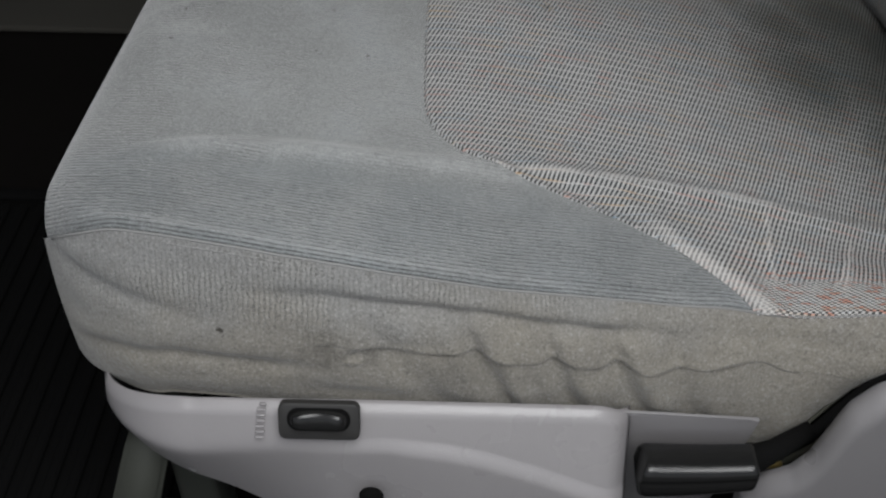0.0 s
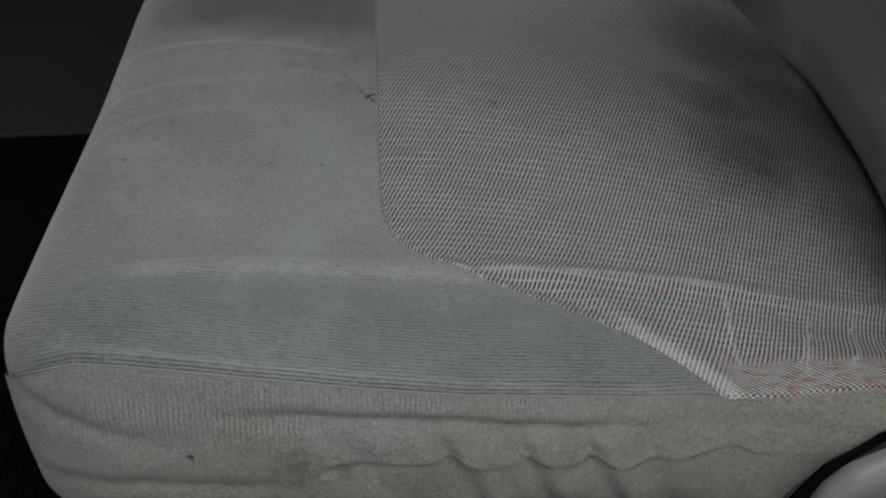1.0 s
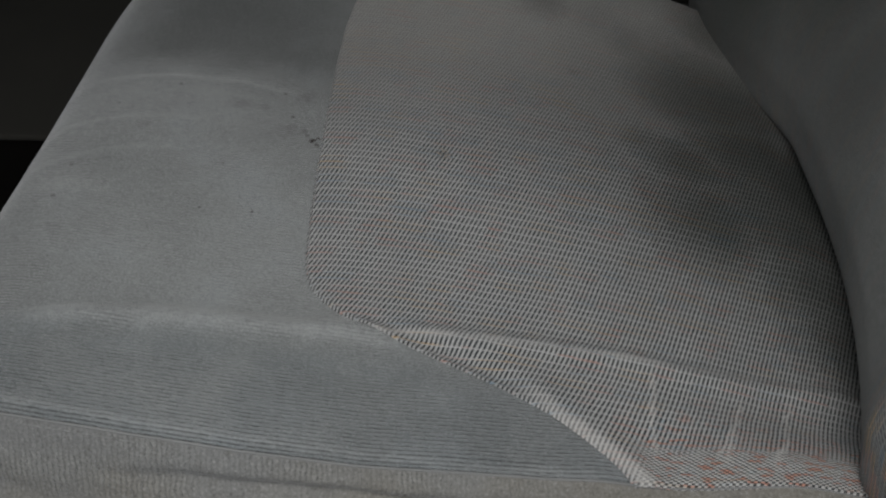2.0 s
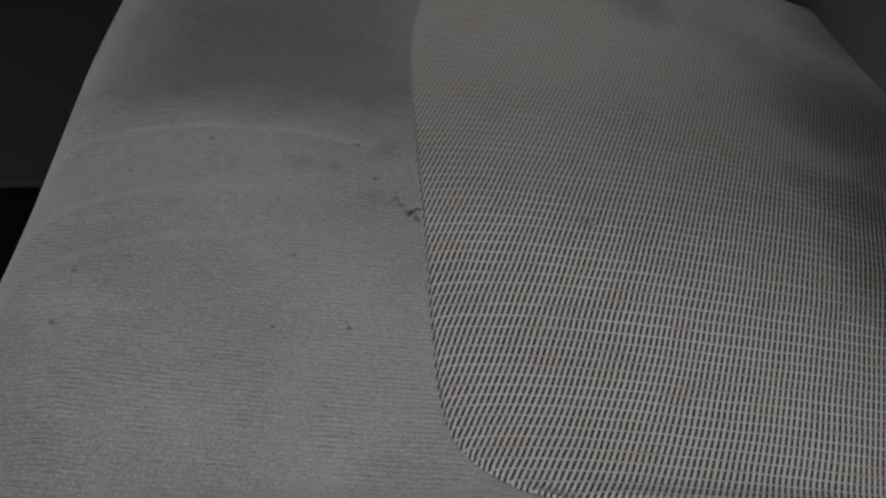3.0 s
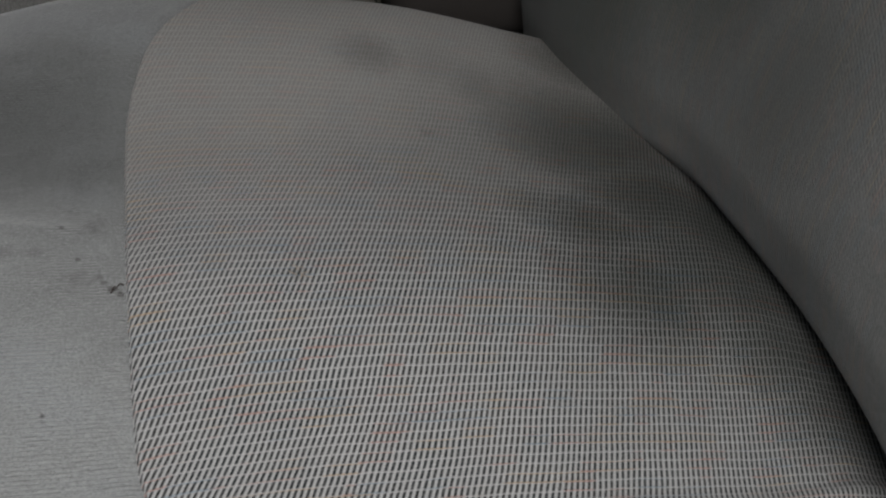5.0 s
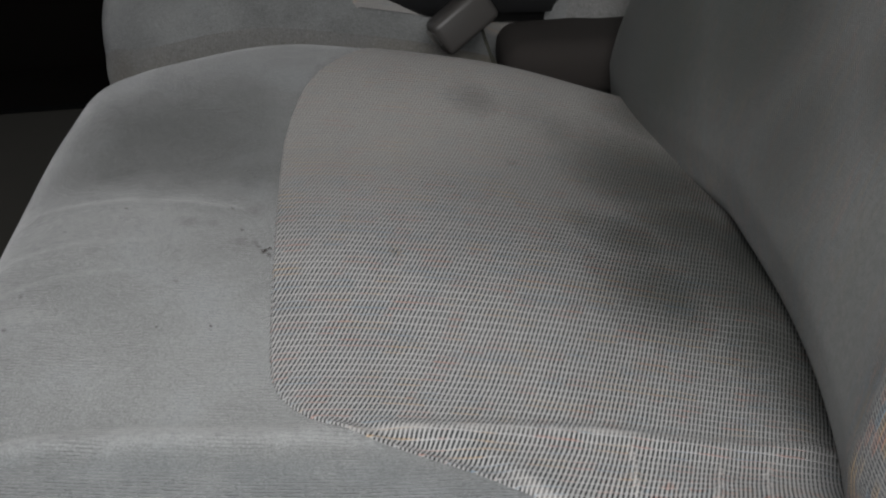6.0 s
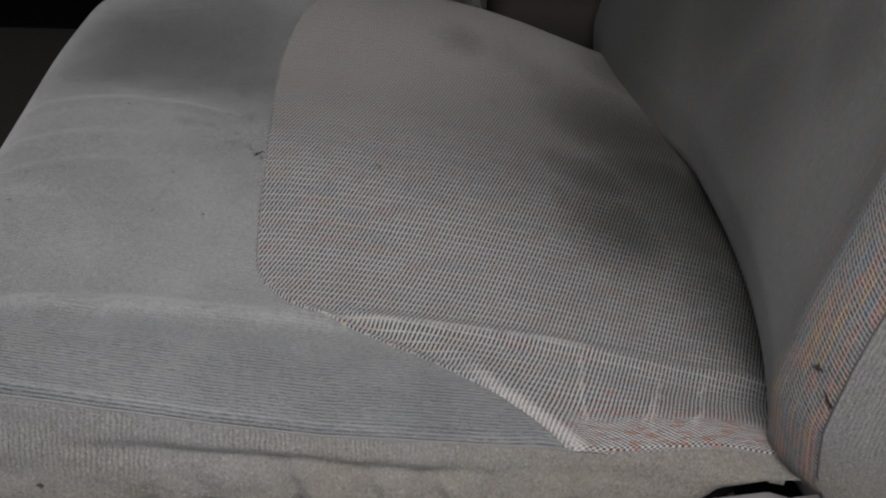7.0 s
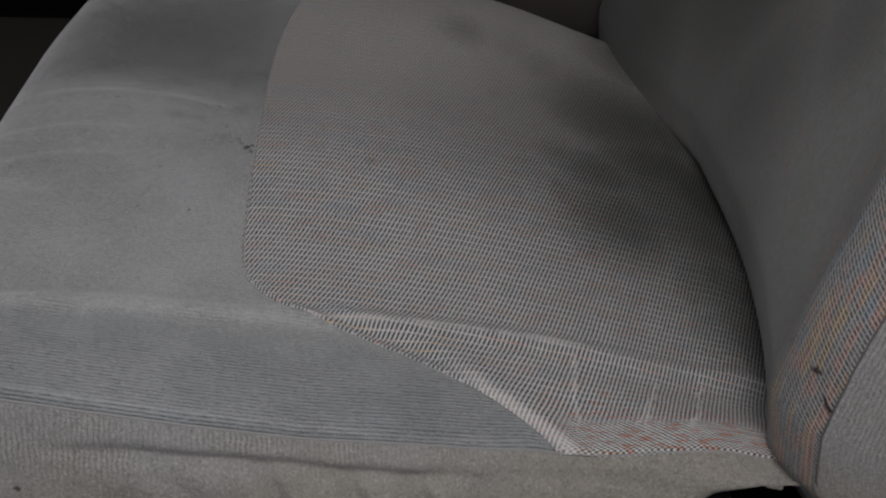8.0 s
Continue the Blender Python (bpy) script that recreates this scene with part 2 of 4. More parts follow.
def weave_material(name, places=(), swap=False):
    """Woven insert: grey cords along x with dark slots between them, and short coloured threads."""
    m, n, l, b = material(name)
    w = Nodes(m.node_tree)
    v = w.place()
    x, y, z = w.split(v)
    if swap:
        a, c2, _ = w.split(w.cloth())
        a = w.math("ADD", a, w.math("MULTIPLY", c2, -0.75))
    else:
        a = x
        pull = w.math("MULTIPLY", w.math("EXPONENT", w.math("MULTIPLY", x, -55.0)), 0.0048)
        c2 = w.math("ADD", y, pull)
        a = w.math("SUBTRACT", a, w.math("MULTIPLY", c2, 0.40))
        # the cloth is drawn askew towards the near front corner
        skew = w.math("POWER", w.math("MAXIMUM", w.math("SUBTRACT", 0.505, y), 0.0), 2.0)
        a = w.math("ADD", a, w.math("MULTIPLY", skew, w.ramp(x, 0.02, 0.20, 1.2, 0.0, smooth=False)))
        c2 = w.math("SUBTRACT", c2, w.math("MULTIPLY", w.math("MAXIMUM", w.math("SUBTRACT", 0.396, y), 0.0), 0.5))
        c2 = w.math("SUBTRACT", c2, w.math("MULTIPLY", w.math("MAXIMUM", w.math("SUBTRACT", 0.510, y), 0.0), 0.25))
    c2 = w.math("ADD", c2, w.math("MULTIPLY", w.math("SUBTRACT", w.noise(v, 25.0, 2.0), 0.5), 0.003))
    a = w.math("ADD", a, w.math("MULTIPLY", w.math("SUBTRACT", w.noise(v, 30.0, 2.0), 0.5), 0.002))
    ROW, COL = (0.0057, 0.0025) if not swap else (0.0030, 0.0027)
    rr = w.math("DIVIDE", c2, ROW)
    rf = w.math("FRACT", rr)
    row = w.math("FLOOR", rr)
    cf = w.math("FRACT", w.math("DIVIDE", a, COL))
    # a slot: dark within its row and column, soft-edged
    inrow = w.math("MULTIPLY", w.ramp(rf, 0.04, 0.13), w.ramp(rf, 0.92, 0.99, 1.0, 0.0))
    incol = w.math("MULTIPLY", w.ramp(cf, 0.04, 0.18), w.ramp(cf, 0.50, 0.66, 1.0, 0.0))
    slot = w.math("MULTIPLY", inrow, incol)
    if not swap:
        # a plain small check along the side seam
        ka = w.ramp(w.math("SINE", w.math("MULTIPLY", a, 2 * math.pi / 0.0034)), -0.3, 0.3)
        kb = w.ramp(w.math("SINE", w.math("MULTIPLY", c2, 2 * math.pi / 0.0031)), -0.3, 0.3)
        check = w.math("ABSOLUTE", w.math("SUBTRACT", ka, kb))
        low = w.math("ADD", y, w.math("MULTIPLY", w.math("SUBTRACT", w.noise(v, 60.0, 2.0), 0.5), 0.010))
        low = w.math("MULTIPLY", w.ramp(low, 0.394, 0.384), w.ramp(x, 0.165, 0.180))
        slot = w.math("ADD", w.math("MULTIPLY", slot, w.math("SUBTRACT", 1.0, low)), w.math("MULTIPLY", check, w.math("MULTIPLY", low, 0.95)))
        # the pile is rubbed smooth where one sits
        rub = w.math("ADD", y, w.math("MULTIPLY", w.math("SUBTRACT", w.noise(v, 16.0, 3.0), 0.5), 0.10))
        rub = w.math("SUBTRACT", rub, w.math("MULTIPLY", x, 0.25))
        slot = w.math("MULTIPLY", slot, w.ramp(rub, 0.54, 0.74, 1.0, 0.26))
    if swap:
        # every second row carries a raised pale cord
        pair = w.math("FRACT", w.math("DIVIDE", rr, 2.0))
        pale = w.math("MAXIMUM", w.ramp(pair, 0.10, 0.04), w.ramp(pair, 0.93, 0.97))
        slot = w.math("MULTIPLY", slot, w.math("SUBTRACT", 1.0, w.math("MULTIPLY", pale, 0.8)))
    cord = w.ramp(w.math("ABSOLUTE", w.math("SUBTRACT", rf, 0.02)), 0.0, 0.09, 1.0, 0.0)
    fray = w.noise(v, 1400.0, 2.0, 0.7)
    slot = w.math("MULTIPLY", slot, w.ramp(fray, 0.2, 0.6, 0.55, 1.0))
    # coloured threads: each row has its own run of colours along x
    seed = w.join(w.math("MULTIPLY", a, 34.0), w.math("MULTIPLY", row, 7.31), 0.0)
    pick = w.noise(seed, 1.0, 1.0)
    seed2 = w.join(w.math("MULTIPLY", a, 21.0), w.math("MULTIPLY", row, 11.7), 3.0)
    pick2 = w.noise(seed2, 1.0, 1.0)
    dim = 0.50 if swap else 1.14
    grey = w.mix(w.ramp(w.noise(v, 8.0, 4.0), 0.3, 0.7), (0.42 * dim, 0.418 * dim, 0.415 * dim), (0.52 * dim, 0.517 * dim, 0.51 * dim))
    body = w.mix(w.ramp(fray, 0.3, 0.8, 0.0, 0.45), grey, (0.56, 0.55, 0.53))
    if not swap:
        body = w.mix(w.ramp(rub, 0.54, 0.72, 0.0, 0.70), body, (0.350, 0.330, 0.305))
        # close to the side seam the coloured yarn lies open
        bare = w.math("MULTIPLY", w.ramp(y, 0.415, 0.380, 0.0, 0.07), w.ramp(x, 0.13, 0.19))
        pick = w.math("ADD", pick, w.math("MULTIPLY", bare, 1.6))
        pick2 = w.math("ADD", pick2, w.math("MULTIPLY", bare, 0.5))
    if swap:
        # runs of coloured yarn, thickest next to the seam
        bare = w.ramp(y, 0.390, 0.350, 0.0, 0.045)
        pick = w.math("ADD", pick, bare)
        pick2 = w.math("ADD", pick2, w.math("MULTIPLY", bare, 0.8))
    thread = w.mix(w.ramp(pick, 0.555, 0.62), body, (0.52, 0.27, 0.21))
    thread = w.mix(w.ramp(pick2, 0.595, 0.655), thread, (0.54, 0.36, 0.18))
    thread = w.mix(w.ramp(pick2, 0.40, 0.34), thread, (0.20, 0.30, 0.38))
    if not swap:
        # fine weft ticks cross the bars between the slots
        tick = w.math("SINE", w.math("MULTIPLY", w.math("ADD", rr, w.math("MULTIPLY", cf, 0.12)), 2 * math.pi * 5))
        tick = w.math("MULTIPLY", w.ramp(tick, 0.3, -0.6, 0.0, 0.42), w.ramp(rub, 0.58, 0.72, 1.0, 0.4))
        body = w.mix(tick, body, (0.20, 0.20, 0.195))
        body = w.mix(w.ramp(w.noise(v, 700.0, 1.0), 0.5, 0.75, 0.0, 0.35), body, (0.62, 0.61, 0.59))
        thread = w.mix(w.ramp(rub, 0.60, 0.72, 0.0, 0.5), thread, body)
    if swap:
        slot = w.math("MULTIPLY", slot, w.ramp(w.noise(v, 320.0, 3.0, 0.7), 0.30, 0.62, 0.45, 0.88))
        body = w.mix(w.ramp(w.noise(v, 500.0, 2.0), 0.35, 0.65, 0.0, 0.5), body, (0.15, 0.152, 0.15))
        body = w.mix(w.ramp(y, 0.40, 0.36, 0.08, 0.30), body, thread)
    body = w.mix(w.math("MAXIMUM", w.ramp(rf, 0.26, 0.06, 0.0, 0.72), w.ramp(rf, 0.88, 0.96, 0.0, 0.72)), body, thread)
    body = w.mix(w.math("MULTIPLY", cord, 0.30), body, w.mix(0.12, thread, (0.6, 0.58, 0.55)))
    dark = w.mix(w.ramp(w.noise(v, 45.0, 2.0), 0.4, 0.6), (0.014, 0.020, 0.022), (0.032, 0.032, 0.031))
    if swap:
        # the weave is open along the outer seam and rubbed flat further in
        edge = w.math("ADD", y, w.math("MULTIPLY", w.math("SUBTRACT", w.noise(v, 45.0, 3.0), 0.5), 0.045))
        edge = w.math("SUBTRACT", edge, w.math("MULTIPLY", w.math("SUBTRACT", z, 0.31), 0.30))
        plain = w.math("MULTIPLY", w.ramp(edge, 0.366, 0.448), w.ramp(edge, 0.45, 0.51, 0.95, 0.62))
        slot = w.math("MULTIPLY", slot, w.math("SUBTRACT", 1.0, plain))
        mott = w.noise(v, 210.0, 4.0, 0.75)
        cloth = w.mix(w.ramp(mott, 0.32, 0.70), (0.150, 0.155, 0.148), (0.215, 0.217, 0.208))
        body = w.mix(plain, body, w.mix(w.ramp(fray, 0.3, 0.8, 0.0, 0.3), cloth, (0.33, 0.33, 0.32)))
    if not swap:
        yarn = w.noise(w.join(w.math("MULTIPLY", a, 95.0), w.math("MULTIPLY", c2, 330.0), 1.0), 1.0, 1.0)
        wide = w.math("MAXIMUM", low, w.math("MULTIPLY", w.ramp(y, 0.425, 0.395), w.ramp(x, 0.15, 0.19, 0.0, 0.6)))
        body = w.mix(w.math("MULTIPLY", w.ramp(yarn, 0.575, 0.64), wide), body, (0.62, 0.22, 0.12))
        body = w.mix(w.math("MULTIPLY", w.ramp(yarn, 0.38, 0.32), wide), body, (0.26, 0.38, 0.48))
        body = w.mix(w.math("MULTIPLY", low, w.ramp(yarn, 0.44, 0.58, 0.75, 0.25)), body, (0.68, 0.66, 0.63))
    col = w.mix(slot, body, dark)
    if swap:
        # soiled middle of the backrest, with its shade darkened into the same patches
        col = w.mix(w.spots(v, BACK_SOIL_SHADE, (1, 2)), col, (0.045, 0.050, 0.044))
        col = w.mix(w.spots(v, TEARS, (1, 2)), col, (0.012, 0.012, 0.011))
        # one slim slit, a little bowed
        u = w.ramp(y, 0.3535, 0.3480, 0.0, 1.0, smooth=False)
        bow = w.math("MULTIPLY", w.math("MULTIPLY", u, w.math("SUBTRACT", 1.0, u)), 0.003)
        d = w.math("ABSOLUTE", w.math("ADD", w.math("SUBTRACT", z, w.math("SUBTRACT", 0.3208, w.math("MULTIPLY", u, 0.0056))), bow))
        d = w.math("ADD", d, w.math("MULTIPLY", w.math("SUBTRACT", fray, 0.5), 0.0012))
        slit = w.math("MULTIPLY", w.ramp(d, 0.0005, 0.0017, 0.96, 0.0), w.math("MULTIPLY", w.ramp(y, 0.3542, 0.3528), w.ramp(y, 0.3470, 0.3488)))
        col = w.mix(slit, col, (0.012, 0.012, 0.011))
    if places:
        # stains, plus the backrest's contact shade painted into the colour
        soil_shade = w.spots(v, places)
        col = w.mix(w.math("MULTIPLY", soil_shade, 0.86), col, (0.036, 0.040, 0.034))
        l.new(w.ramp(soil_shade, 0.0, 0.7, 0.2, 0.0), b.inputs["Sheen Weight"])
        # pile worn white along the slanting seam, and on the loose creases
        off = w.math("ADD", w.math("MULTIPLY", w.math("SUBTRACT", x, 0.123), 0.563), w.math("MULTIPLY", w.math("SUBTRACT", y, 0.402), 0.826))
        off = w.math("ADD", off, w.math("MULTIPLY", w.math("SUBTRACT", w.noise(v, 80.0, 3.0), 0.5), 0.006))
        strip = w.math("MULTIPLY", w.ramp(w.math("ABSOLUTE", w.math("SUBTRACT", off, 0.0024)), 0.0010, 0.0070, 0.78, 0.0), w.ramp(x, 0.108, 0.140))
        strip = w.math("MULTIPLY", strip, w.ramp(x, 0.172, 0.190, 1.0, 0.0))
        for x0, y0, x1, y1, wide, amp in CREASES:
            u = w.math("DIVIDE", w.math("SUBTRACT", y, y1), y0 - y1)
            d = w.math("SUBTRACT", x, w.math("ADD", w.math("MULTIPLY", u, x0 - x1), x1))
            d = w.math("ABSOLUTE", w.math("ADD", d, w.math("MULTIPLY", w.math("SUBTRACT", w.noise(v, 110.0, 3.0), 0.5), 0.011)))
            k = w.math("MULTIPLY", w.ramp(d, 0.0, wide * 0.9, 0.70, 0.0), w.math("MULTIPLY", w.ramp(u, -0.2, 0.1), w.ramp(u, 0.9, 1.15, 1.0, 0.0)))
            strip = w.math("MAXIMUM", strip, k)
        strip = w.math("MULTIPLY", strip, w.math("MULTIPLY", w.ramp(fray, 0.30, 0.6, 0.35, 1.0), w.math("SUBTRACT", 1.0, w.math("MULTIPLY", slot, 0.45))))
        col = w.mix(strip, col, (0.68, 0.65, 0.62))
        # highlight line of the crossing ridge, put into the colour
        ridge = w.math("ABSOLUTE", w.math("ADD", w.math("SUBTRACT", y, w.math("MULTIPLY", x, 0.06)), -0.4315))
        ridge = w.math("MULTIPLY", w.ramp(ridge, 0.0, 0.0034, 0.62, 0.0), w.math("MULTIPLY", w.math("MULTIPLY", w.ramp(x, 0.0, 0.05), w.ramp(x, 0.20, 0.26, 1.0, 0.0)), w.ramp(w.noise(v, 60.0, 2.0), 0.3, 0.6)))
        col = w.mix(ridge, col, (0.52, 0.50, 0.48))
    l.new(col, b.inputs["Base Color"])
    b.inputs["Roughness"].default_value = 0.9
    b.inputs["Specular IOR Level"].default_value = 0.1
    if not places:
        b.inputs["Sheen Weight"].default_value = 0.15
    h = w.math("ADD", w.math("MULTIPLY", slot, -1.0), w.math("ADD", w.math("MULTIPLY", cord, 0.5), w.math("MULTIPLY", fray, 0.3)))
    l.new(w.bump(h, 0.7, 0.0010), b.inputs["Normal"])
    return m


TEARS = [(0.362, 0.330, 0.0030, 0.9, 0.6)]
# stained areas of the backrest, deepened to hold its shade as well
BACK_SOIL_SHADE = [(0.62, 0.36, 0.12, 0.58, 0.97), (0.72, 0.40, 0.16, 0.74, 0.9), (0.55, 0.43, 0.07, 0.45, 0.97), (0.82, 0.35, 0.17, 0.82, 0.8), (0.68, 0.55, 0.18, 0.6, 0.9), (0.56, 0.29, 0.08, 0.35, 0.97)]
CREASES = ((0.187, 0.434, 0.1815, 0.386, 0.0022, 0.0014), (0.236, 0.427, 0.220, 0.386, 0.0026, 0.0012), (0.265, 0.432, 0.245, 0.383, 0.0030, 0.0010), (0.230, 0.412, 0.216, 0.386, 0.0016, 0.0006))
SPOTS_PLAIN = [
    (-0.0085, 0.5695, 0.0024, 0.75, 0.9), (-0.0120, 0.572, 0.0030, 0.7, 0.9), (-0.0150, 0.577, 0.0030, 0.55, 0.9), (-0.0175, 0.581, 0.0028, 0.40, 0.9), (-0.026, 0.579, 0.010, 0.28, 0.9),
    (-0.067, 0.504, 0.0014, 0.6, 0.7), (-0.038, 0.506, 0.0014, 0.65, 0.6), (-0.100, 0.615, 0.0018, 0.65, 0.7),
    (-0.120, 0.629, 0.0016, 0.6, 0.7), (-0.163, 0.629, 0.0020, 0.6, 0.8), (-0.060, 0.602, 0.008, 0.26, 0.9), (-0.045, 0.601, 0.006, 0.25, 0.9),
    (-0.034, 0.619, 0.0018, 0.65, 0.7), (-0.026, 0.594, 0.0016, 0.65, 0.7), (-0.020, 0.620, 0.010, 0.32, 0.9), (-0.149, 0.504, 0.0020, 0.5, 0.6), (-0.132, 0.588, 0.0018, 0.4, 0.8),
    (-0.145, 0.529, 0.0020, 0.45, 0.8), (-0.060, 0.541, 0.0014, 0.5, 0.5), (-0.112, 0.567, 0.006, 0.18, 0.9),
]
# small stains first; the wide patches also carry shade towards the backrest
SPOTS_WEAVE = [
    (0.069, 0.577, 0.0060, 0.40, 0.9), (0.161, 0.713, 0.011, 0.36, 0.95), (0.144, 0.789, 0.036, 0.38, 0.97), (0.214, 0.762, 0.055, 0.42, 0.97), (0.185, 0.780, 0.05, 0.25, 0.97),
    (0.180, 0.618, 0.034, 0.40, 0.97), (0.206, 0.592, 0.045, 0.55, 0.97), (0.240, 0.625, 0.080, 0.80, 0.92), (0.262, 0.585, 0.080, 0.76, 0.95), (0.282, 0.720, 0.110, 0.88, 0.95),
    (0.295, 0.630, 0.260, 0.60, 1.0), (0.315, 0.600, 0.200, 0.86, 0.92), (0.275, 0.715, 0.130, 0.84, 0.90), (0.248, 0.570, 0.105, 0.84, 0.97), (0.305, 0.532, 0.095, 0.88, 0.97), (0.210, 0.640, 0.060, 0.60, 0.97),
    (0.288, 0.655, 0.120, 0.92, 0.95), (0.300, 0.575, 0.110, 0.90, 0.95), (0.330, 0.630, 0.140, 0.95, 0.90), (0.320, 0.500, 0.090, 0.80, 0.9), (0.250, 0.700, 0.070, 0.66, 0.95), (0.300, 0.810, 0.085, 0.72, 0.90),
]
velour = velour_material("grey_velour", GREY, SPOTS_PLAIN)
velour_back = velour_material("grey_velour_back", GREY)
band_cloth = knit_material("knit_side_cloth", [(-0.100, 0.274, 0.0022, 0.9, 0.6), (-0.050, 0.261, 0.018, 0.34, 0.95), (-0.048, 0.2635, 0.008, 0.42, 0.95), (-0.026, 0.260, 0.007, 0.35, 0.9), (0.02, 0.240, 0.03, 0.16, 0.97), (-0.075, 0.240, 0.03, 0.16, 0.97)])
knit_flank = knit_material("knit_flank", pitch=0.0024, upright=True)
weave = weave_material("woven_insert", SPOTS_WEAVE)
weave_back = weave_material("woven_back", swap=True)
dark_yarn = plain_material("dark_yarn", (0.05, 0.035, 0.03), 0.95)
pale_yarn = plain_material("pale_yarn", (0.42, 0.36, 0.30), 0.95)
thread_m = plain_material("seam_thread", (0.28, 0.28, 0.275), 0.95, grain=0.6, size=1400.0, vary=0.3)
groove_m = plain_material("seam_shadow_cloth", (0.10, 0.10, 0.10), 0.95)
plastic = plain_material("light_grey_plastic", (0.335, 0.320, 0.325), 0.25, grain=0.25, size=1300.0, vary=0.09)
# the shield's plastic again, its colour darkened for the dimmer cover and recess
cover_plastic = plain_material("shaded_grey_plastic", (0.26, 0.25, 0.255), 0.30, grain=0.4, size=1100.0, vary=0.10)
black_plastic = plain_material("black_plastic", (0.014, 0.014, 0.014), 0.20, grain=0.15, size=1500.0)
dark_plastic = plain_material("dark_grey_plastic", (0.03, 0.029, 0.028), 0.55, grain=0.3)
rubber = plain_material("black_rubber", (0.005, 0.005, 0.005), 0.95, grain=0.3)
rubber.node_tree.nodes["Principled BSDF"].inputs["Specular IOR Level"].default_value = 0.12
carpet = plain_material("brown_black_carpet", (0.008, 0.0068, 0.0060), 0.95, grain=0.8, size=700.0, vary=0.35)
carpet.node_tree.nodes["Principled BSDF"].inputs["Specular IOR Level"].default_value = 0.1
lining = plain_material("grey_lining", (0.10, 0.10, 0.095), 0.95, grain=0.4)
steel = plain_material("painted_steel", (0.045, 0.048, 0.042), 0.5, vary=0.2)
pale_paint = plain_material("pale_paint", (0.060, 0.063, 0.052), 0.7, vary=0.2, grain=0.3)
bare_steel = plain_material("bare_steel", (0.5, 0.49, 0.47), 0.35, metal=0.9)
webbing = plain_material("black_webbing", (0.045, 0.045, 0.034), 0.85, grain=0.5)
beige_plastic = plain_material("beige_grey_plastic", (0.075, 0.070, 0.066), 0.42)
lid_cloth = plain_material("dark_brown_cloth", (0.035, 0.030, 0.027), 0.95, grain=0.8, size=600.0, vary=0.3)
mat_carpet = plain_material("brown_grey_carpet", (0.060, 0.056, 0.047), 0.95, grain=0.8, size=700.0, vary=0.3)
brass = plain_material("brass", (0.55, 0.42, 0.16), 0.35, metal=0.9)
bag_cloth = plain_material("black_bag_cloth", (0.012, 0.012, 0.013), 0.9, grain=0.5)


# ---- mesh tools ----
def part(name, bm, mat, parent=None, label="", smooth=True):
    me = bpy.data.meshes.new(name)
    bm.to_mesh(me)
    bm.free()
    me.materials.append(mat)
    if smooth:
        me.polygons.foreach_set("use_smooth", [True] * len(me.polygons))
    ob = new(name, me)
    ob.parent = parent
    return tagged(ob, label)


def thing(name, at, label, category, group="", kind=""):
    ob = new(name)
    ob.location = at
    ob.empty_display_size = 0.05
    return tagged(ob, label, category, group, kind)


def grid(name, P, mat, parent=None, label="", thick=0.0, close_u=False, flip=False):
    """A smooth sheet through a table of places P[i][j]; thick: metres, given inwards."""
    P = np.asarray(P, float)
    nu, nv, _ = P.shape
    idx = np.arange(nu * nv).reshape(nu, nv)
    if close_u:
        idx = np.vstack([idx, idx[:1]])
    q = np.stack([idx[:-1, :-1], idx[1:, :-1], idx[1:, 1:], idx[:-1, 1:]], -1).reshape(-1, 4)
    if flip:
        q = q[:, ::-1]
    me = bpy.data.meshes.new(name)
    me.from_pydata(P.reshape(-1, 3).tolist(), [], q.tolist())
    me.polygons.foreach_set("use_smooth", [True] * len(me.polygons))
    me.materials.append(mat)
    ob = new(name, me)
    ob.parent = parent
    # lengths along both ways of the sheet serve as its cloth coordinates
    du = np.concatenate([[0], np.cumsum(np.linalg.norm(np.diff(P, axis=0), axis=2).mean(1))])
    dv = np.concatenate([np.zeros((nu, 1)), np.cumsum(np.linalg.norm(np.diff(P, axis=1), axis=2), axis=1)], 1)
    uv = np.stack([np.repeat(du[:, None], nv, 1), dv], -1).reshape(-1, 2)
    layer = me.uv_layers.new(name="cloth")
    layer.data.foreach_set("uv", uv[q.reshape(-1)].reshape(-1))
    if thick:
        s = ob.modifiers.new("thickness", "SOLIDIFY")
        s.thickness, s.offset = thick, -1
    return tagged(ob, label)


def box(bm, lo, hi, bevel=0.0, seg=3, turn=None):
    m = Matrix.Translation([(a + b) / 2 for a, b in zip(lo, hi)])
    if turn is not None:
        m = m @ turn
    r = bmesh.ops.create_cube(bm, size=1.0, matrix=m @ Matrix.Diagonal([b - a for a, b in zip(lo, hi)] + [1]))
    if bevel:
        vs = set(r["verts"])
        es = [e for e in bm.edges if e.verts[0] in vs and e.verts[1] in vs]
        bmesh.ops.bevel(bm, geom=es, offset=bevel, segments=seg, profile=0.5, affect="EDGES")
    return bm


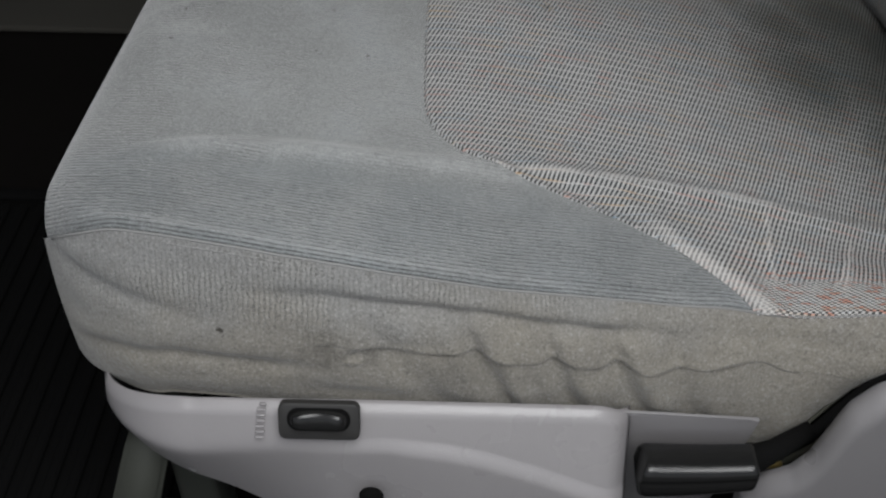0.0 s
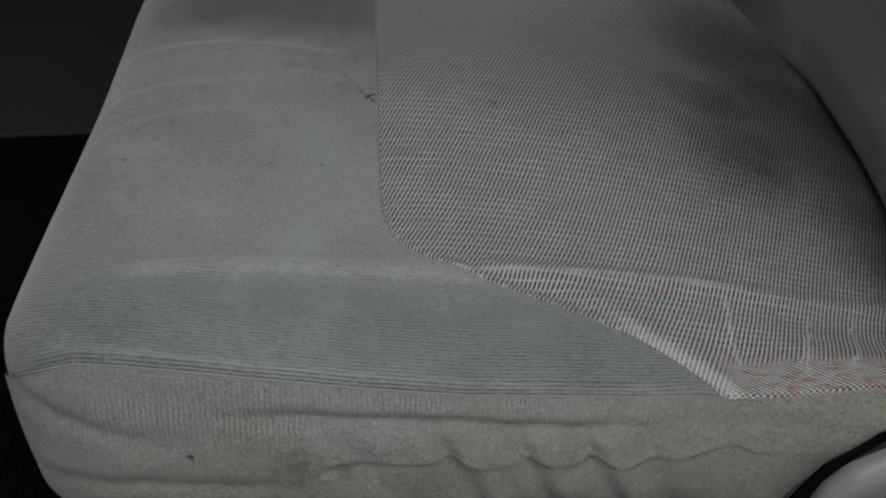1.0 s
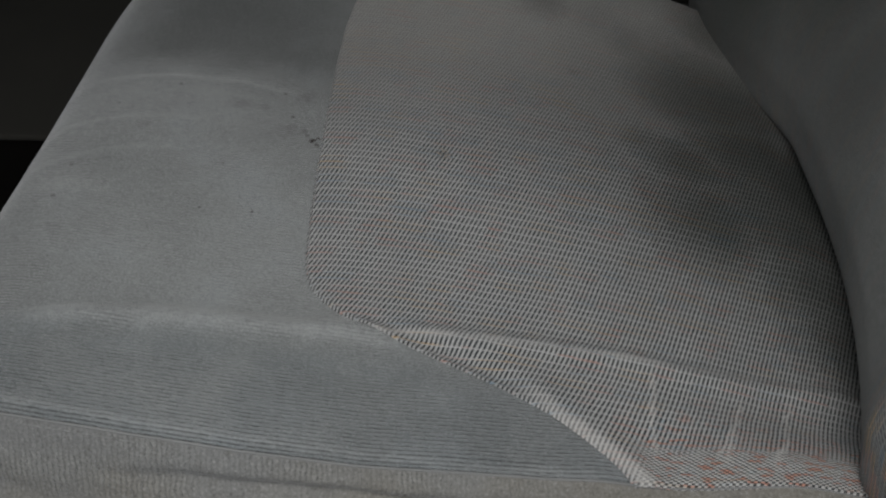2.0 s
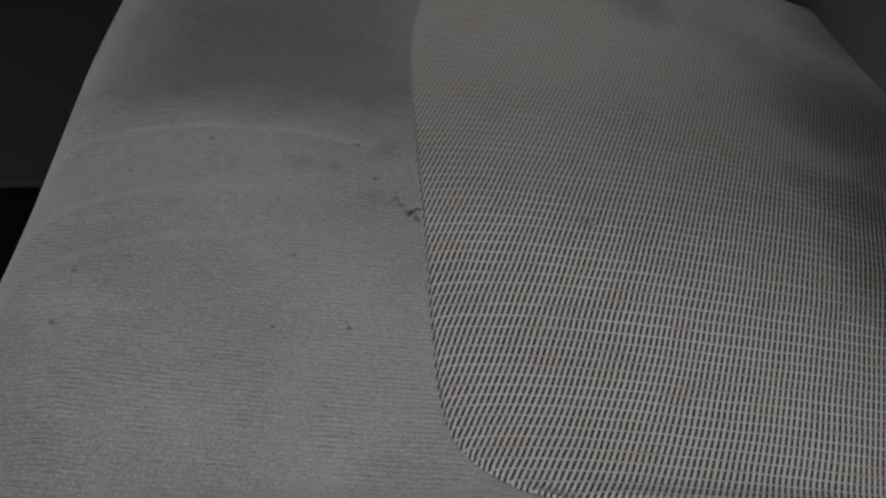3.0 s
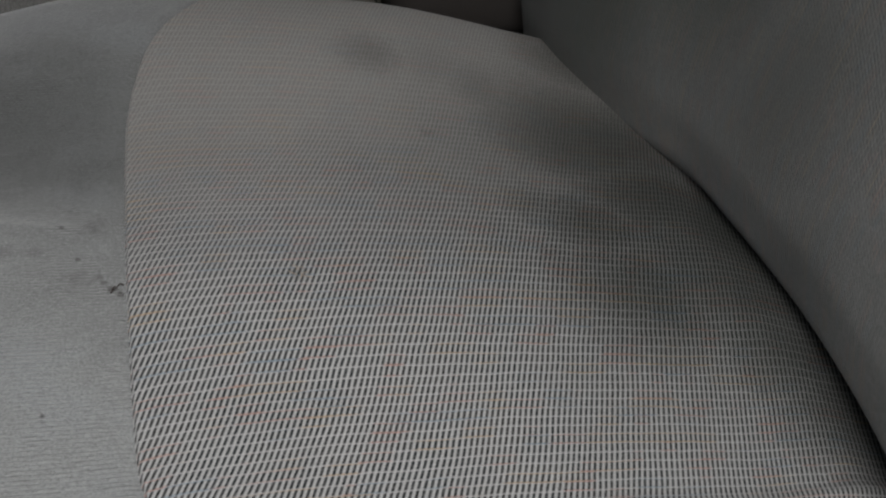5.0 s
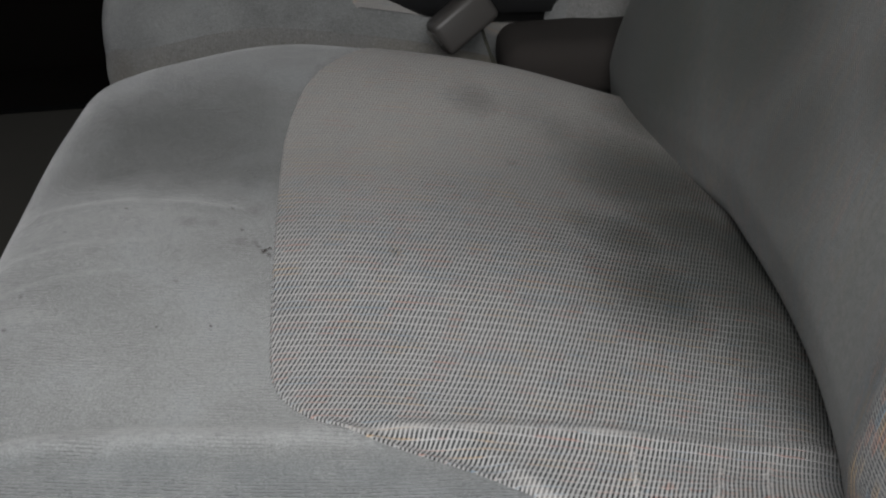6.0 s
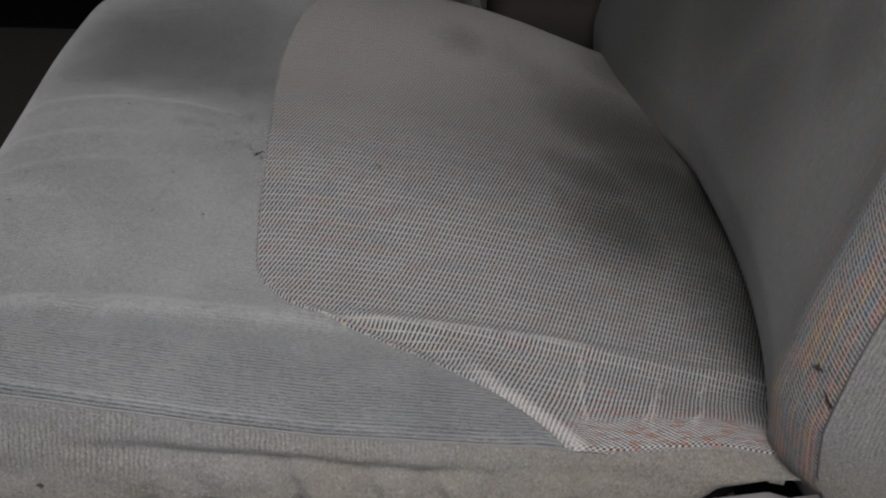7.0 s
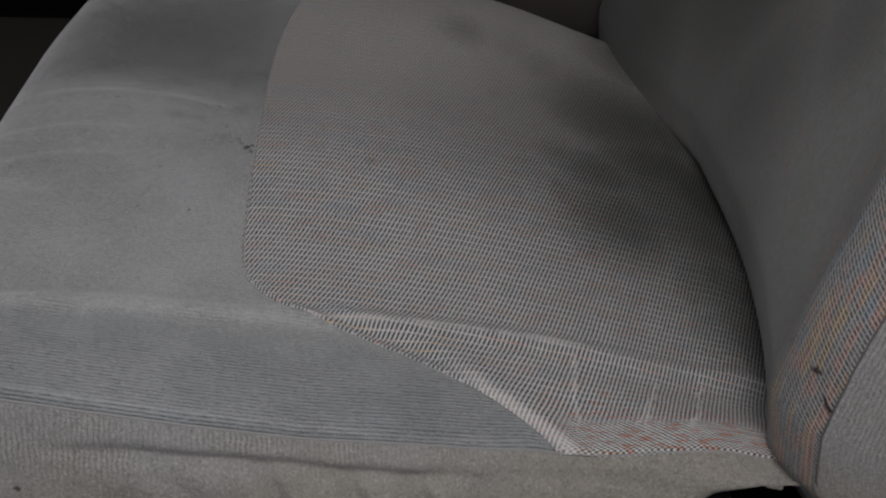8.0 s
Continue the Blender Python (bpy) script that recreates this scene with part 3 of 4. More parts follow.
def rounded_plate(bm, wide, low, high, r, front, rear, lip=0.0008):
    """A plate with round corners facing -y, its front edge bevelled."""
    rings = []
    for y, inset in ((rear, 0.0), (front + lip, 0.0), (front + lip * 0.3, lip * 0.3), (front, lip)):
        pts = []
        for cx, cz, a0 in ((wide - r, high - r, 0), (-wide + r, high - r, 90), (-wide + r, low + r, 180), (wide - r, low + r, 270)):
            for a in np.radians(np.linspace(a0, a0 + 90, 7)):
                pts.append(bm.verts.new((cx + (r - inset) * math.cos(a), y, cz + (r - inset) * math.sin(a))))
        rings.append(pts)
    for p, q in zip(rings, rings[1:]):
        for i in range(len(p)):
            j = (i + 1) % len(p)
            bm.faces.new((p[i], p[j], q[j], q[i]))
    bm.faces.new(rings[-1])
    bmesh.ops.recalc_face_normals(bm, faces=bm.faces)


def tube(points, radius, sides=10, ends=True):
    """A round cord along a line of places; radius: one number, or one for each place."""
    bm = bmesh.new()
    pts = [Vector(p) for p in points]
    rad = radius if isinstance(radius, (list, tuple)) else [radius] * len(pts)
    rings = []
    for i, p in enumerate(pts):
        d = (pts[min(i + 1, len(pts) - 1)] - pts[max(i - 1, 0)]).normalized()
        side = d.cross(Vector((0.13, 0.21, 1))).normalized()
        up = side.cross(d)
        rings.append([bm.verts.new(p + rad[i] * (math.cos(a) * side + math.sin(a) * up)) for a in [2 * math.pi * k / sides for k in range(sides)]])
    for a, b in zip(rings, rings[1:]):
        for k in range(sides):
            bm.faces.new((a[k], a[(k + 1) % sides], b[(k + 1) % sides], b[k]))
    if ends:
        bm.faces.new(rings[0][::-1])
        bm.faces.new(rings[-1])
    return bm


def smooth01(v):
    v = np.clip(v, 0.0, 1.0)
    return v * v * (3 - 2 * v)


def gauss(v):
    return np.exp(-v * v)


# ---- the seat's form ----
XF, XR, YF = -0.202, 0.38, 0.915
BASE = np.poly1d(np.polyfit([-0.19, -0.15, -0.11, -0.05, 0.0, 0.07, 0.12, 0.18, 0.25, 0.36],
                            [0.325, 0.328, 0.326, 0.318, 0.309, 0.300, 0.289, 0.272, 0.255, 0.236], 5))


def near_edge(x):
    y = np.interp(x, [-0.20, -0.16, -0.11, -0.07, -0.02, 0.035, 0.09, 0.15, 0.25, 0.38], [0.366, 0.3625, 0.358, 0.3560, 0.3555, 0.357, 0.362, 0.367, 0.370, 0.370])
    dx = np.clip(0.045 - (x - XF), 0, 0.045)
    return y + 0.045 - np.sqrt(np.maximum(0.045 ** 2 - dx ** 2, 0))


def far_edge(x):
    dx = np.clip(0.08 - (x - XF), 0, 0.08)
    back = np.clip((x - 0.16) / 0.2, 0, 1)
    return YF - (0.08 - np.sqrt(np.maximum(0.08 ** 2 - dx ** 2, 0))) - 0.03 * back ** 2


# loose folds of the plain cloth: y of the crest, bow, from x, to x, height, width
FOLDS = ((0.6245, 2.4, -0.20, -0.005, 0.0013, 0.006), (0.577, 2.6, -0.21, -0.07, 0.0009, 0.007), (0.547, 2.8, -0.21, -0.09, 0.0007, 0.007))
RIDGE_X, RIDGE_Y = [-0.16, -0.12, -0.066, -0.007, 0.031, 0.084, 0.17, 0.221, 0.26, 0.30], [0.412, 0.420, 0.426, 0.428, 0.434, 0.437, 0.442, 0.441, 0.443, 0.447]


def settle(P):
    """The cushion's front edge runs aslant towards the far side, and the far bolster is drawn in."""
    P = np.array(P, float)
    x, y = P[..., 0].copy(), P[..., 1].copy()
    P[..., 0] += 0.0187 * smooth01((y - 0.40) / 0.2) * smooth01(-x / 0.2)
    P[..., 1] -= 0.0210 * smooth01((y - 0.7) / 0.2)
    return P


def height(x, y):
    """Height of the cushion's top over its plan."""
    x, y = np.asarray(x, float), np.asarray(y, float)
    z = BASE(x)
    z = z + (0.045 - 0.034 * smooth01((0.02 - x) / 0.20)) * smooth01((y - 0.69) / 0.19) * (1 - 0.15 * smooth01((x - 0.15) / 0.15))
    z = z - (0.003 + 0.009 * smooth01((x + 0.15) / 0.25)) * np.clip((0.432 - y) / 0.08, 0, 1.2) ** 2
    z = z + 0.022 * smooth01((x - 0.17) / 0.10) * smooth01((0.43 - y) / 0.05)
    z = z - 0.014 * smooth01((x - 0.29) / 0.06)
    # the padding swells behind the near roll
    z = z + smooth01((y - 0.40) / 0.2) * (0.0221 + 0.008 * x) - 0.0204 * smooth01((y - 0.69) / 0.19)
    # crease where the near roll begins, and the ridge that crosses the insert
    line = np.interp(x, RIDGE_X, RIDGE_Y)
    z = z + 0.0036 * gauss((y - line) / 0.0060) * smooth01((x + 0.17) / 0.06)
    # shallow folds of sagging cloth
    for y0, bow, xa, xb, amp, wide in FOLDS:
        z = z + amp * gauss((y - y0 + bow * (x + 0.08) ** 2) / wide) * smooth01((xb - x) / 0.05) * smooth01((x - xa) / 0.05)
    z = z - 0.006 * gauss((y - 0.705) / 0.060) * smooth01((-0.01 - x) / 0.04) * smooth01((x + 0.19) / 0.08)
    # rounded rim: front, near and far
    for d, r in ((x - XF, 0.034), (far_edge(x) - y, 0.050), (y - near_edge(x), 0.006 - 0.004 * smooth01((x - 0.12) / 0.05) + 0.014 * smooth01((-0.145 - x) / 0.05))):
        k = np.clip(r - d, 0, r)
        z = z - (r - np.sqrt(np.maximum(r * r - k * k, 0)))
    return z


def insert_edge(y):
    """Where the woven insert begins, front to rear, at each y."""
    y = np.asarray(y, float)
    at = lambda v: np.interp(v, [0.33, 0.362, 0.372, 0.387, 0.402, 0.418, 0.432, 0.441, 0.449, 0.456, 0.464, 0.480, 0.50, 0.67, 0.715, 0.750, 0.785, 0.805, 0.826, 0.850, 0.875, 0.905],
                     [0.176, 0.172, 0.167, 0.146, 0.123, 0.080, 0.040, 0.018, 0.0065, 0.0005, -0.0028, -0.005, -0.0055, -0.0068, -0.0060, -0.002, 0.005, 0.011, 0.020, 0.036, 0.056, 0.09])
    return sum(at(y + k) for k in (-0.008, -0.004, 0.0, 0.004, 0.008)) / 5


def seam_distance(x, y):
    """How far a place lies inside the insert's seam, square to it."""
    lean = (insert_edge(y + 0.002) - insert_edge(y - 0.002)) / 0.004
    return (x - insert_edge(y)) / np.sqrt(1 + lean * lean)


def cushion(parent, mirror=None, fine=True):
    n = 400 if fine else 60
    put = settle if mirror is None else (lambda P: settle(P) * [1, -1, 1] + [0, mirror, 0])
    fl = mirror is not None
    u = XF + (XR - XF) * np.linspace(0, 1, n) ** 1.25
    P = np.empty((n, n, 3))
    s = np.linspace(0, 1, n)
    s = 0.5 * s + 0.5 * (0.5 - 0.5 * np.cos(math.pi * s))
    for i, x in enumerate(u):
        y = near_edge(x) + (far_edge(x) - near_edge(x)) * s
        z = height(x, y)
        d = seam_distance(x, y)
        z = z - 0.0040 * smooth01((d + 0.0002) / 0.0030) * smooth01((y - near_edge(x)) / 0.005) - 0.0006 * gauss(d / 0.0035)
        P[i] = np.stack([np.full(n, x), y, z], 1)
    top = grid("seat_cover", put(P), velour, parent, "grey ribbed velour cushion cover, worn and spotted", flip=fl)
    # woven insert, its rim turned down into the seam
    k = 170 if fine else 60
    yy = np.concatenate([np.linspace(0.3630, 0.462, 2 * k), np.linspace(0.462, 0.905, k + 1)[1:]])
    P = np.empty((k, 3 * k, 3))
    xs = np.linspace(0, 1, k) ** 1.8
    for j, y in enumerate(yy):
        a = insert_edge(y)
        x = a + (XR - a) * xs
        yl = np.maximum(y, near_edge(x) - 0.0012)
        yl = np.minimum(yl, far_edge(x) - 0.001)
        lean = (insert_edge(y + 0.002) - insert_edge(y - 0.002)) / 0.004
        d = (x - a) / math.sqrt(1 + lean * lean)
        # the cloth sinks along the slanting seam and rolls up further on
        sunk = smooth01((x - 0.015) / 0.03) * (1 - smooth01((x - 0.100) / 0.03))
        z = height(x, yl) + 0.0012 - 0.0019 * (1 - smooth01(d / 0.0016))
        z = z + (0.0016 * (1 - sunk) * gauss((d - 0.009) / 0.006) - 0.0034 * sunk * gauss((d - 0.0065) / 0.0058)) * smooth01((0.46 - yl) / 0.03)
        # loose creases by the side seam
        for x0, y0c, x1, y1c, wide, amp in CREASES:
            u = (yl - y1c) / (y0c - y1c)
            z = z + amp * gauss((x - x1 - (x0 - x1) * u) / wide) * smooth01(u * 4 + 0.6) * smooth01((1.15 - u) * 4)
        P[:, j] = np.stack([x, yl, z], 1)
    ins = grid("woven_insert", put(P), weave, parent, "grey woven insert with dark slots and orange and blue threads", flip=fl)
    return top, ins


def band_line():
    """The cushion's outline from the rear of the near side round the front to the far side: plan places and outward normals."""
    a = [(x, float(near_edge(x))) for x in np.linspace(0.33, XF + 0.046, 230)]
    r = 0.045
    c = (XF + r, float(near_edge(XF + r)) + r)
    a += [(c[0] + r * math.cos(t), c[1] + r * math.sin(t)) for t in np.radians(np.linspace(-92, -178, 18))]
    a += [(XF, y) for y in np.linspace(c[1] + 0.008, YF - 0.085, 40)]
    c = (XF + 0.08, YF - 0.08)
    a += [(c[0] + 0.08 * math.cos(t), c[1] + 0.08 * math.sin(t)) for t in np.radians(np.linspace(178, 92, 24))]
    a += [(x, float(far_edge(x))) for x in np.linspace(XF + 0.088, 0.33, 40)]
    a = np.array(a)
    d = np.gradient(a, axis=0)
    d /= np.linalg.norm(d, axis=1)[:, None]
    return a, np.stack([d[:, 1], -d[:, 0]], 1) * -1


FOOT = ([-0.202, -0.186, -0.166, -0.132, -0.104, -0.068, -0.042, 0.007, 0.053, 0.097, 0.150, 0.165, 0.179, 0.192, 0.204, 0.215, 0.226, 0.252, 0.28, 0.33], [0.198, 0.199, 0.2105, 0.2215, 0.2225, 0.219, 0.213, 0.211, 0.207, 0.210, 0.204, 0.188, 0.178, 0.177, 0.186, 0.206, 0.226, 0.250, 0.258, 0.262])
HEM = ([-0.202, -0.06, -0.042, -0.027, -0.014, 0.003, 0.020, 0.030, 0.037, 0.047, 0.061, 0.068, 0.084, 0.100, 0.107, 0.117, 0.129, 0.152, 0.167, 0.176, 0.191, 0.24, 0.33], [0.262, 0.2665, 0.2655, 0.2640, 0.2629, 0.2605, 0.2606, 0.2592, 0.2557, 0.2526, 0.2524, 0.2528, 0.2476, 0.2482, 0.2446, 0.2415, 0.2424, 0.2412, 0.2433, 0.2413, 0.2368, 0.236, 0.25])


def hem_height(x):
    """The wavy hem, with its scallops rounded off."""
    d = np.linspace(-0.006, 0.006, 7)
    k = np.exp(-(d / 0.0032) ** 2)
    return float((np.interp(x + d, *HEM) * k).sum() / k.sum())


def fold(z, at, deep, wide=0.0035):
    """An overlapping fold: cloth swells above the line and draws in under it."""
    return 0.55 * deep * gauss((z - at - 2.2 * wide) / (2.0 * wide)) - deep * gauss((z - at + 0.3 * wide) / wide) + 0.35 * deep * gauss((z - at + 3.2 * wide) / (2.2 * wide))


def side_off(x, z, z0, z1, near, front):
    """How far the side cloth stands out from the cushion's outline."""
    h = np.clip((z0 - z) / (z0 - z1), 0, 1.1)
    off = 0.010 * np.sin(math.pi * np.clip(h * 1.02, 0, 1)) ** 0.8 * (1 - 0.8 * front)
    off = off + 0.001 * front * h ** 1.5 - 0.006 * front * smooth01((h - 0.84) / 0.16) ** 2 + 0.016 * near * (1 - front) * h ** 1.3
    fa = np.interp(x, [-0.13, -0.097, -0.074, -0.049, -0.025, 0.002, 0.030, 0.059, 0.082, 0.20], [0.296, 0.296, 0.2944, 0.2914, 0.2879, 0.2839, 0.2791, 0.2725, 0.2677, 0.253])
    fl = np.interp(x, [-0.20, -0.1775, -0.1625, -0.1464, -0.1248, -0.06], [0.309, 0.2985, 0.2918, 0.2884, 0.2836, 0.274])
    fb = np.interp(x, [-0.20, -0.188, -0.172, -0.155, -0.1265, -0.091, -0.054], [0.226, 0.236, 0.247, 0.2521, 0.2566, 0.2542, 0.2513])
    w = fold(z, fa, 0.0036, 0.0040) * smooth01((x + 0.115) / 0.10) * (1 - 0.8 * smooth01((x - 0.09) / 0.04))
    w = w + fold(z, fl, 0.0026, 0.0052) * smooth01((-0.095 - x) / 0.05)
    w = w + fold(z, fb, 0.0030, 0.0046) * smooth01((-0.035 - x) / 0.06)
    w = w + fold(z, 0.236 - 0.10 * (x + 0.05), 0.0014, 0.005) * smooth01((x + 0.09) / 0.05) * smooth01((0.03 - x) / 0.06)
    # the knit ends in a hem, and the backing cloth goes on a little behind it
    hem = hem_height(x)
    deep = 0.0017 * smooth01((x + 0.060) / 0.035) * (1 - 0.75 * smooth01((x - 0.165) / 0.04)) * (0.8 + 0.3 * math.sin(x * 210.0))
    w = w + deep * (0.45 * gauss((z - hem - 0.0022) / 0.0022) - smooth01((hem + 0.0007 - z) / 0.0014) + 0.5 * smooth01((hem - 0.002 - z) / 0.018))
    below = smooth01((fa + 0.003 - z) / 0.010)
    for gx, slant, amp, wide in ((0.020, 0.50, 0.0042, 0.0055), (0.060, 0.42, 0.0041, 0.0055), (0.094, 0.45, 0.0042, 0.006), (0.128, 0.3, 0.0022, 0.007), (0.176, 0.1, 0.0018, 0.006), (-0.030, 0.8, 0.0016, 0.010)):
        c = x - gx - slant * (fa - 0.008 - z)
        w = w + below * amp * (0.7 * gauss((c - 1.9 * wide) / (wide * 1.4)) + 0.3 * gauss((c + 1.9 * wide) / (wide * 1.4)) - gauss(c / wide))
    # a puckered knot in the knit
    ring = np.sqrt((x + 0.034) ** 2 + ((z - 0.2595) * 1.5) ** 2)
    w = w + 0.0009 * gauss((ring - 0.007) / 0.0026) - 0.0009 * gauss(ring / 0.004)
    w = w + 0.0010 * np.array([noise.noise(Vector((x * 38, 3.1, zz * 70))) for zz in z])
    k = near * smooth01((x + 0.197) / 0.03)
    return off + k * w * smooth01(h * 9) * (1 - 0.6 * smooth01((h - 0.85) / 0.15))


def rim_height(x, y):
    y = min(max(y, float(near_edge(x)) + 0.0003), float(far_edge(x)) - 0.0003)
    return float(height(np.array([max(x, XF + 0.0002)]), np.array([y]))[0])


def side_band(parent, mirror=None):
    line, out = band_line()
    m = 55
    h = np.linspace(0, 1, m)
    P = np.empty((len(line), 2 * m - 1, 3))
    for i, ((x, y), o) in enumerate(zip(line, out)):
        near = smooth01((0.45 - y) / 0.06)
        front = smooth01((-0.135 - x) / 0.055)
        z0 = rim_height(x, y) + 0.0004
        z1 = float(np.interp(x, *FOOT)) if y < 0.45 else 0.232
        # rows crowd towards the hem
        hem = min(max(hem_height(x), z1 + 0.004), z0 - 0.004) if y < 0.45 else (z0 + z1) / 2
        u = 1 - (1 - h) ** 1.25
        z = np.concatenate([z0 + (hem - z0) * u, z1 + (hem - z1) * u[-2::-1]])
        off = side_off(x, z, z0, z1, near, front)
        P[i] = np.stack([x + o[0] * off, y + o[1] * off, z], 1)
    put = settle if mirror is None else (lambda P: settle(P) * [1, -1, 1] + [0, mirror, 0])
    return grid("side_band", put(P), band_cloth, parent, "grey-beige knit side cloth with gathers and folds", flip=mirror is None)


def seam_cord(parent):
    line, out = band_line()
    pts = []
    for (x, y), o in list(zip(line, out))[:238]:
        z = float(height(np.array([max(x, XF + 0.0002)]), np.array([max(y, float(near_edge(x)) + 0.0003)]))[0])
        pts.append((x + o[0] * 0.0003, y + o[1] * 0.0003, z - 0.0001))
    pts = [tuple(p) for p in settle(pts)]
    lower = [(x, y - 0.0014 * min(1.0, (x - XF - 0.045) / 0.04), z - 0.0034) for x, y, z in pts if x > XF + 0.05 and y < 0.45]
    part("seam_ridge", tube(lower, 0.0008, 6), band_cloth, parent, "pressed ridge of knit cloth under the seam")
    return part("seam_piping", tube(pts, 0.0007, 6), thread_m, parent, "thin grey seam round the cushion")


def pulled_threads(parent):
    """Frayed yarn ends: a dark tuft at the insert's edge and a pale one on the weave."""
    rnd = random.Random(4)
    for x0, y0, mat, count, reach, label in ((-0.0110, 0.5720, dark_yarn, 3, 0.003, "dark frayed yarn at a small tear"), (0.069, 0.577, pale_yarn, 6, 0.007, "pale pulled threads on the weave")):
        for k in range(count):
            a, bend = rnd.uniform(0, 2 * math.pi), rnd.uniform(-2.2, 2.2)
            x, y, pts = x0 + rnd.uniform(-0.002, 0.002), y0 + rnd.uniform(-0.002, 0.002), []
            n = 7
            for i in range(n):
                z = float(height(np.array([x]), np.array([y]))[0]) + 0.0006 + 0.0012 * math.sin(math.pi * i / (n - 1))
                pts.append((x, y, z))
                a += bend / n
                x, y = x + math.cos(a) * reach / n, y + math.sin(a) * reach / n
            part("yarn_end", tube(pts, 0.00028, 5), mat, parent, label)


# ---- setting ----
def structure(name, lo, hi, mat, label, bevel=0.01):
    ob = part(name, box(bmesh.new(), lo, hi, bevel, 2), mat, None, label, smooth=False)
    return tagged(ob, label, "", "", "structure")


def build_setting():
    structure("floor", (-1.1, 0.16, -0.05), (1.3, 1.75, 0.0), carpet, "dark brown carpeted car floor")
    structure("ground", (-60, -60, -0.46), (60, 60, -0.40), lining, "grey paved ground outside the open door")
    structure("sill", (-1.1, 0.05, -0.12), (1.3, 0.16, 0.05), lining, "grey door sill along the floor", 0.02)
    structure("wall_far", (-1.1, 1.78, -0.05), (1.3, 1.84, 0.56), carpet, "dark lining of the far door")
    structure("wall_rear", (1.3, 0.05, -0.05), (1.36, 1.82, 1.0), lining, "dark rear of the cabin")
    structure("wall_front", (-1.16, 0.05, -0.05), (-1.1, 1.82, 0.95), carpet, "dark bulkhead of the footwell")
    structure("ceiling", (-1.16, 0.242, 0.95), (1.36, 1.82, 1.0), lining, "grey headlining of the cabin roof")
    structure("pillar", (0.52, 0.05, -0.05), (0.66, 0.16, 0.95), lining, "grey lined door pillar")


def build_seat():
    seat = thing("car_seat", (0.09, 0.62, 0.0), "grey velour car seat with woven insert on plastic base", "seat", "front seats")
    seat.location = (0, 0, 0)
    cushion(seat)
    side_band(seat)
    seam_cord(seat)
    pulled_threads(seat)
    build_backrest(seat)
    build_base(seat)
    return seat


BACK_MID, BACK_HALF = 0.632, 0.255


def back_x(y, z):
    """Front face of the backrest: a roll at its foot, wings at both sides, leaning back above."""
    e = np.abs(y - BACK_MID) / 0.285
    wing = np.where(y < BACK_MID, 0.050 * np.clip(e, 0, 1.2) ** 2.3 * (1 + 2.0 * np.clip(z - 0.325, 0, 0.15)), 0.042 * smooth01((y - 0.675) / 0.17))
    foot = 0.012 * gauss((z - 0.33) / 0.075)
    return 0.329 - wing - foot + 0.24 * np.clip(z - 0.30, 0, 1) + 0.6 * np.clip(0.265 - z, 0, 1)


def build_backrest(seat, mirror=None):
    put = (lambda P: P) if mirror is None else (lambda P: P * [1, -1, 1] + [0, mirror, 0])
    r, na, nf, nb = 0.050, 18, 96, 12
    # plan section: near flank, round corner, front face, round corner, far flank
    turn = np.concatenate([np.full(nb, 1.0), np.linspace(1, 0, na, endpoint=False), np.zeros(nf), np.linspace(0, 1, na + 1)[1:], np.full(nb, 1.0)])
    side = np.concatenate([-np.ones(nb + na), np.linspace(-1, 1, nf), np.ones(nb + na)])
    back = np.concatenate([np.linspace(0.13, 0.008, nb), np.zeros(na + nf + na), np.linspace(0.01, 0.13, nb)])
    zs = np.linspace(0.215, 0.78, 80)
    P = np.empty((len(zs), len(side), 3))
    for i, z in enumerate(zs):
        y = BACK_MID + BACK_HALF * side
        x = back_x(y, z) + r * (1 - np.cos(turn * math.pi / 2)) + back
        y = y + np.sign(side) * r * np.sin(turn * math.pi / 2)
        y = y - np.sign(side) * np.abs(side) ** 3 * 0.11 * np.clip(z - 0.26, -0.05, 0.3)
        P[i] = np.stack([x, y, np.full(len(side), z)], 1)
    a, b = nb + 9, len(side) - nb - 9
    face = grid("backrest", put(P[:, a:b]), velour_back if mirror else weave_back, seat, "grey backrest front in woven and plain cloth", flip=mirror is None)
    for rows in (P[:, : a + 1], P[:, b - 1:]):
        grid("back_flank", put(rows), knit_flank, seat, "plain grey knit flank of the backrest", flip=mirror is None)
    line = put(P[:, a]) + np.array([0.0, -0.0003, 0.0])
    part("flank_seam", tube([tuple(p) for p in line[::2]], 0.0006, 6), groove_m, seat, "dark seam down the backrest")
    return face


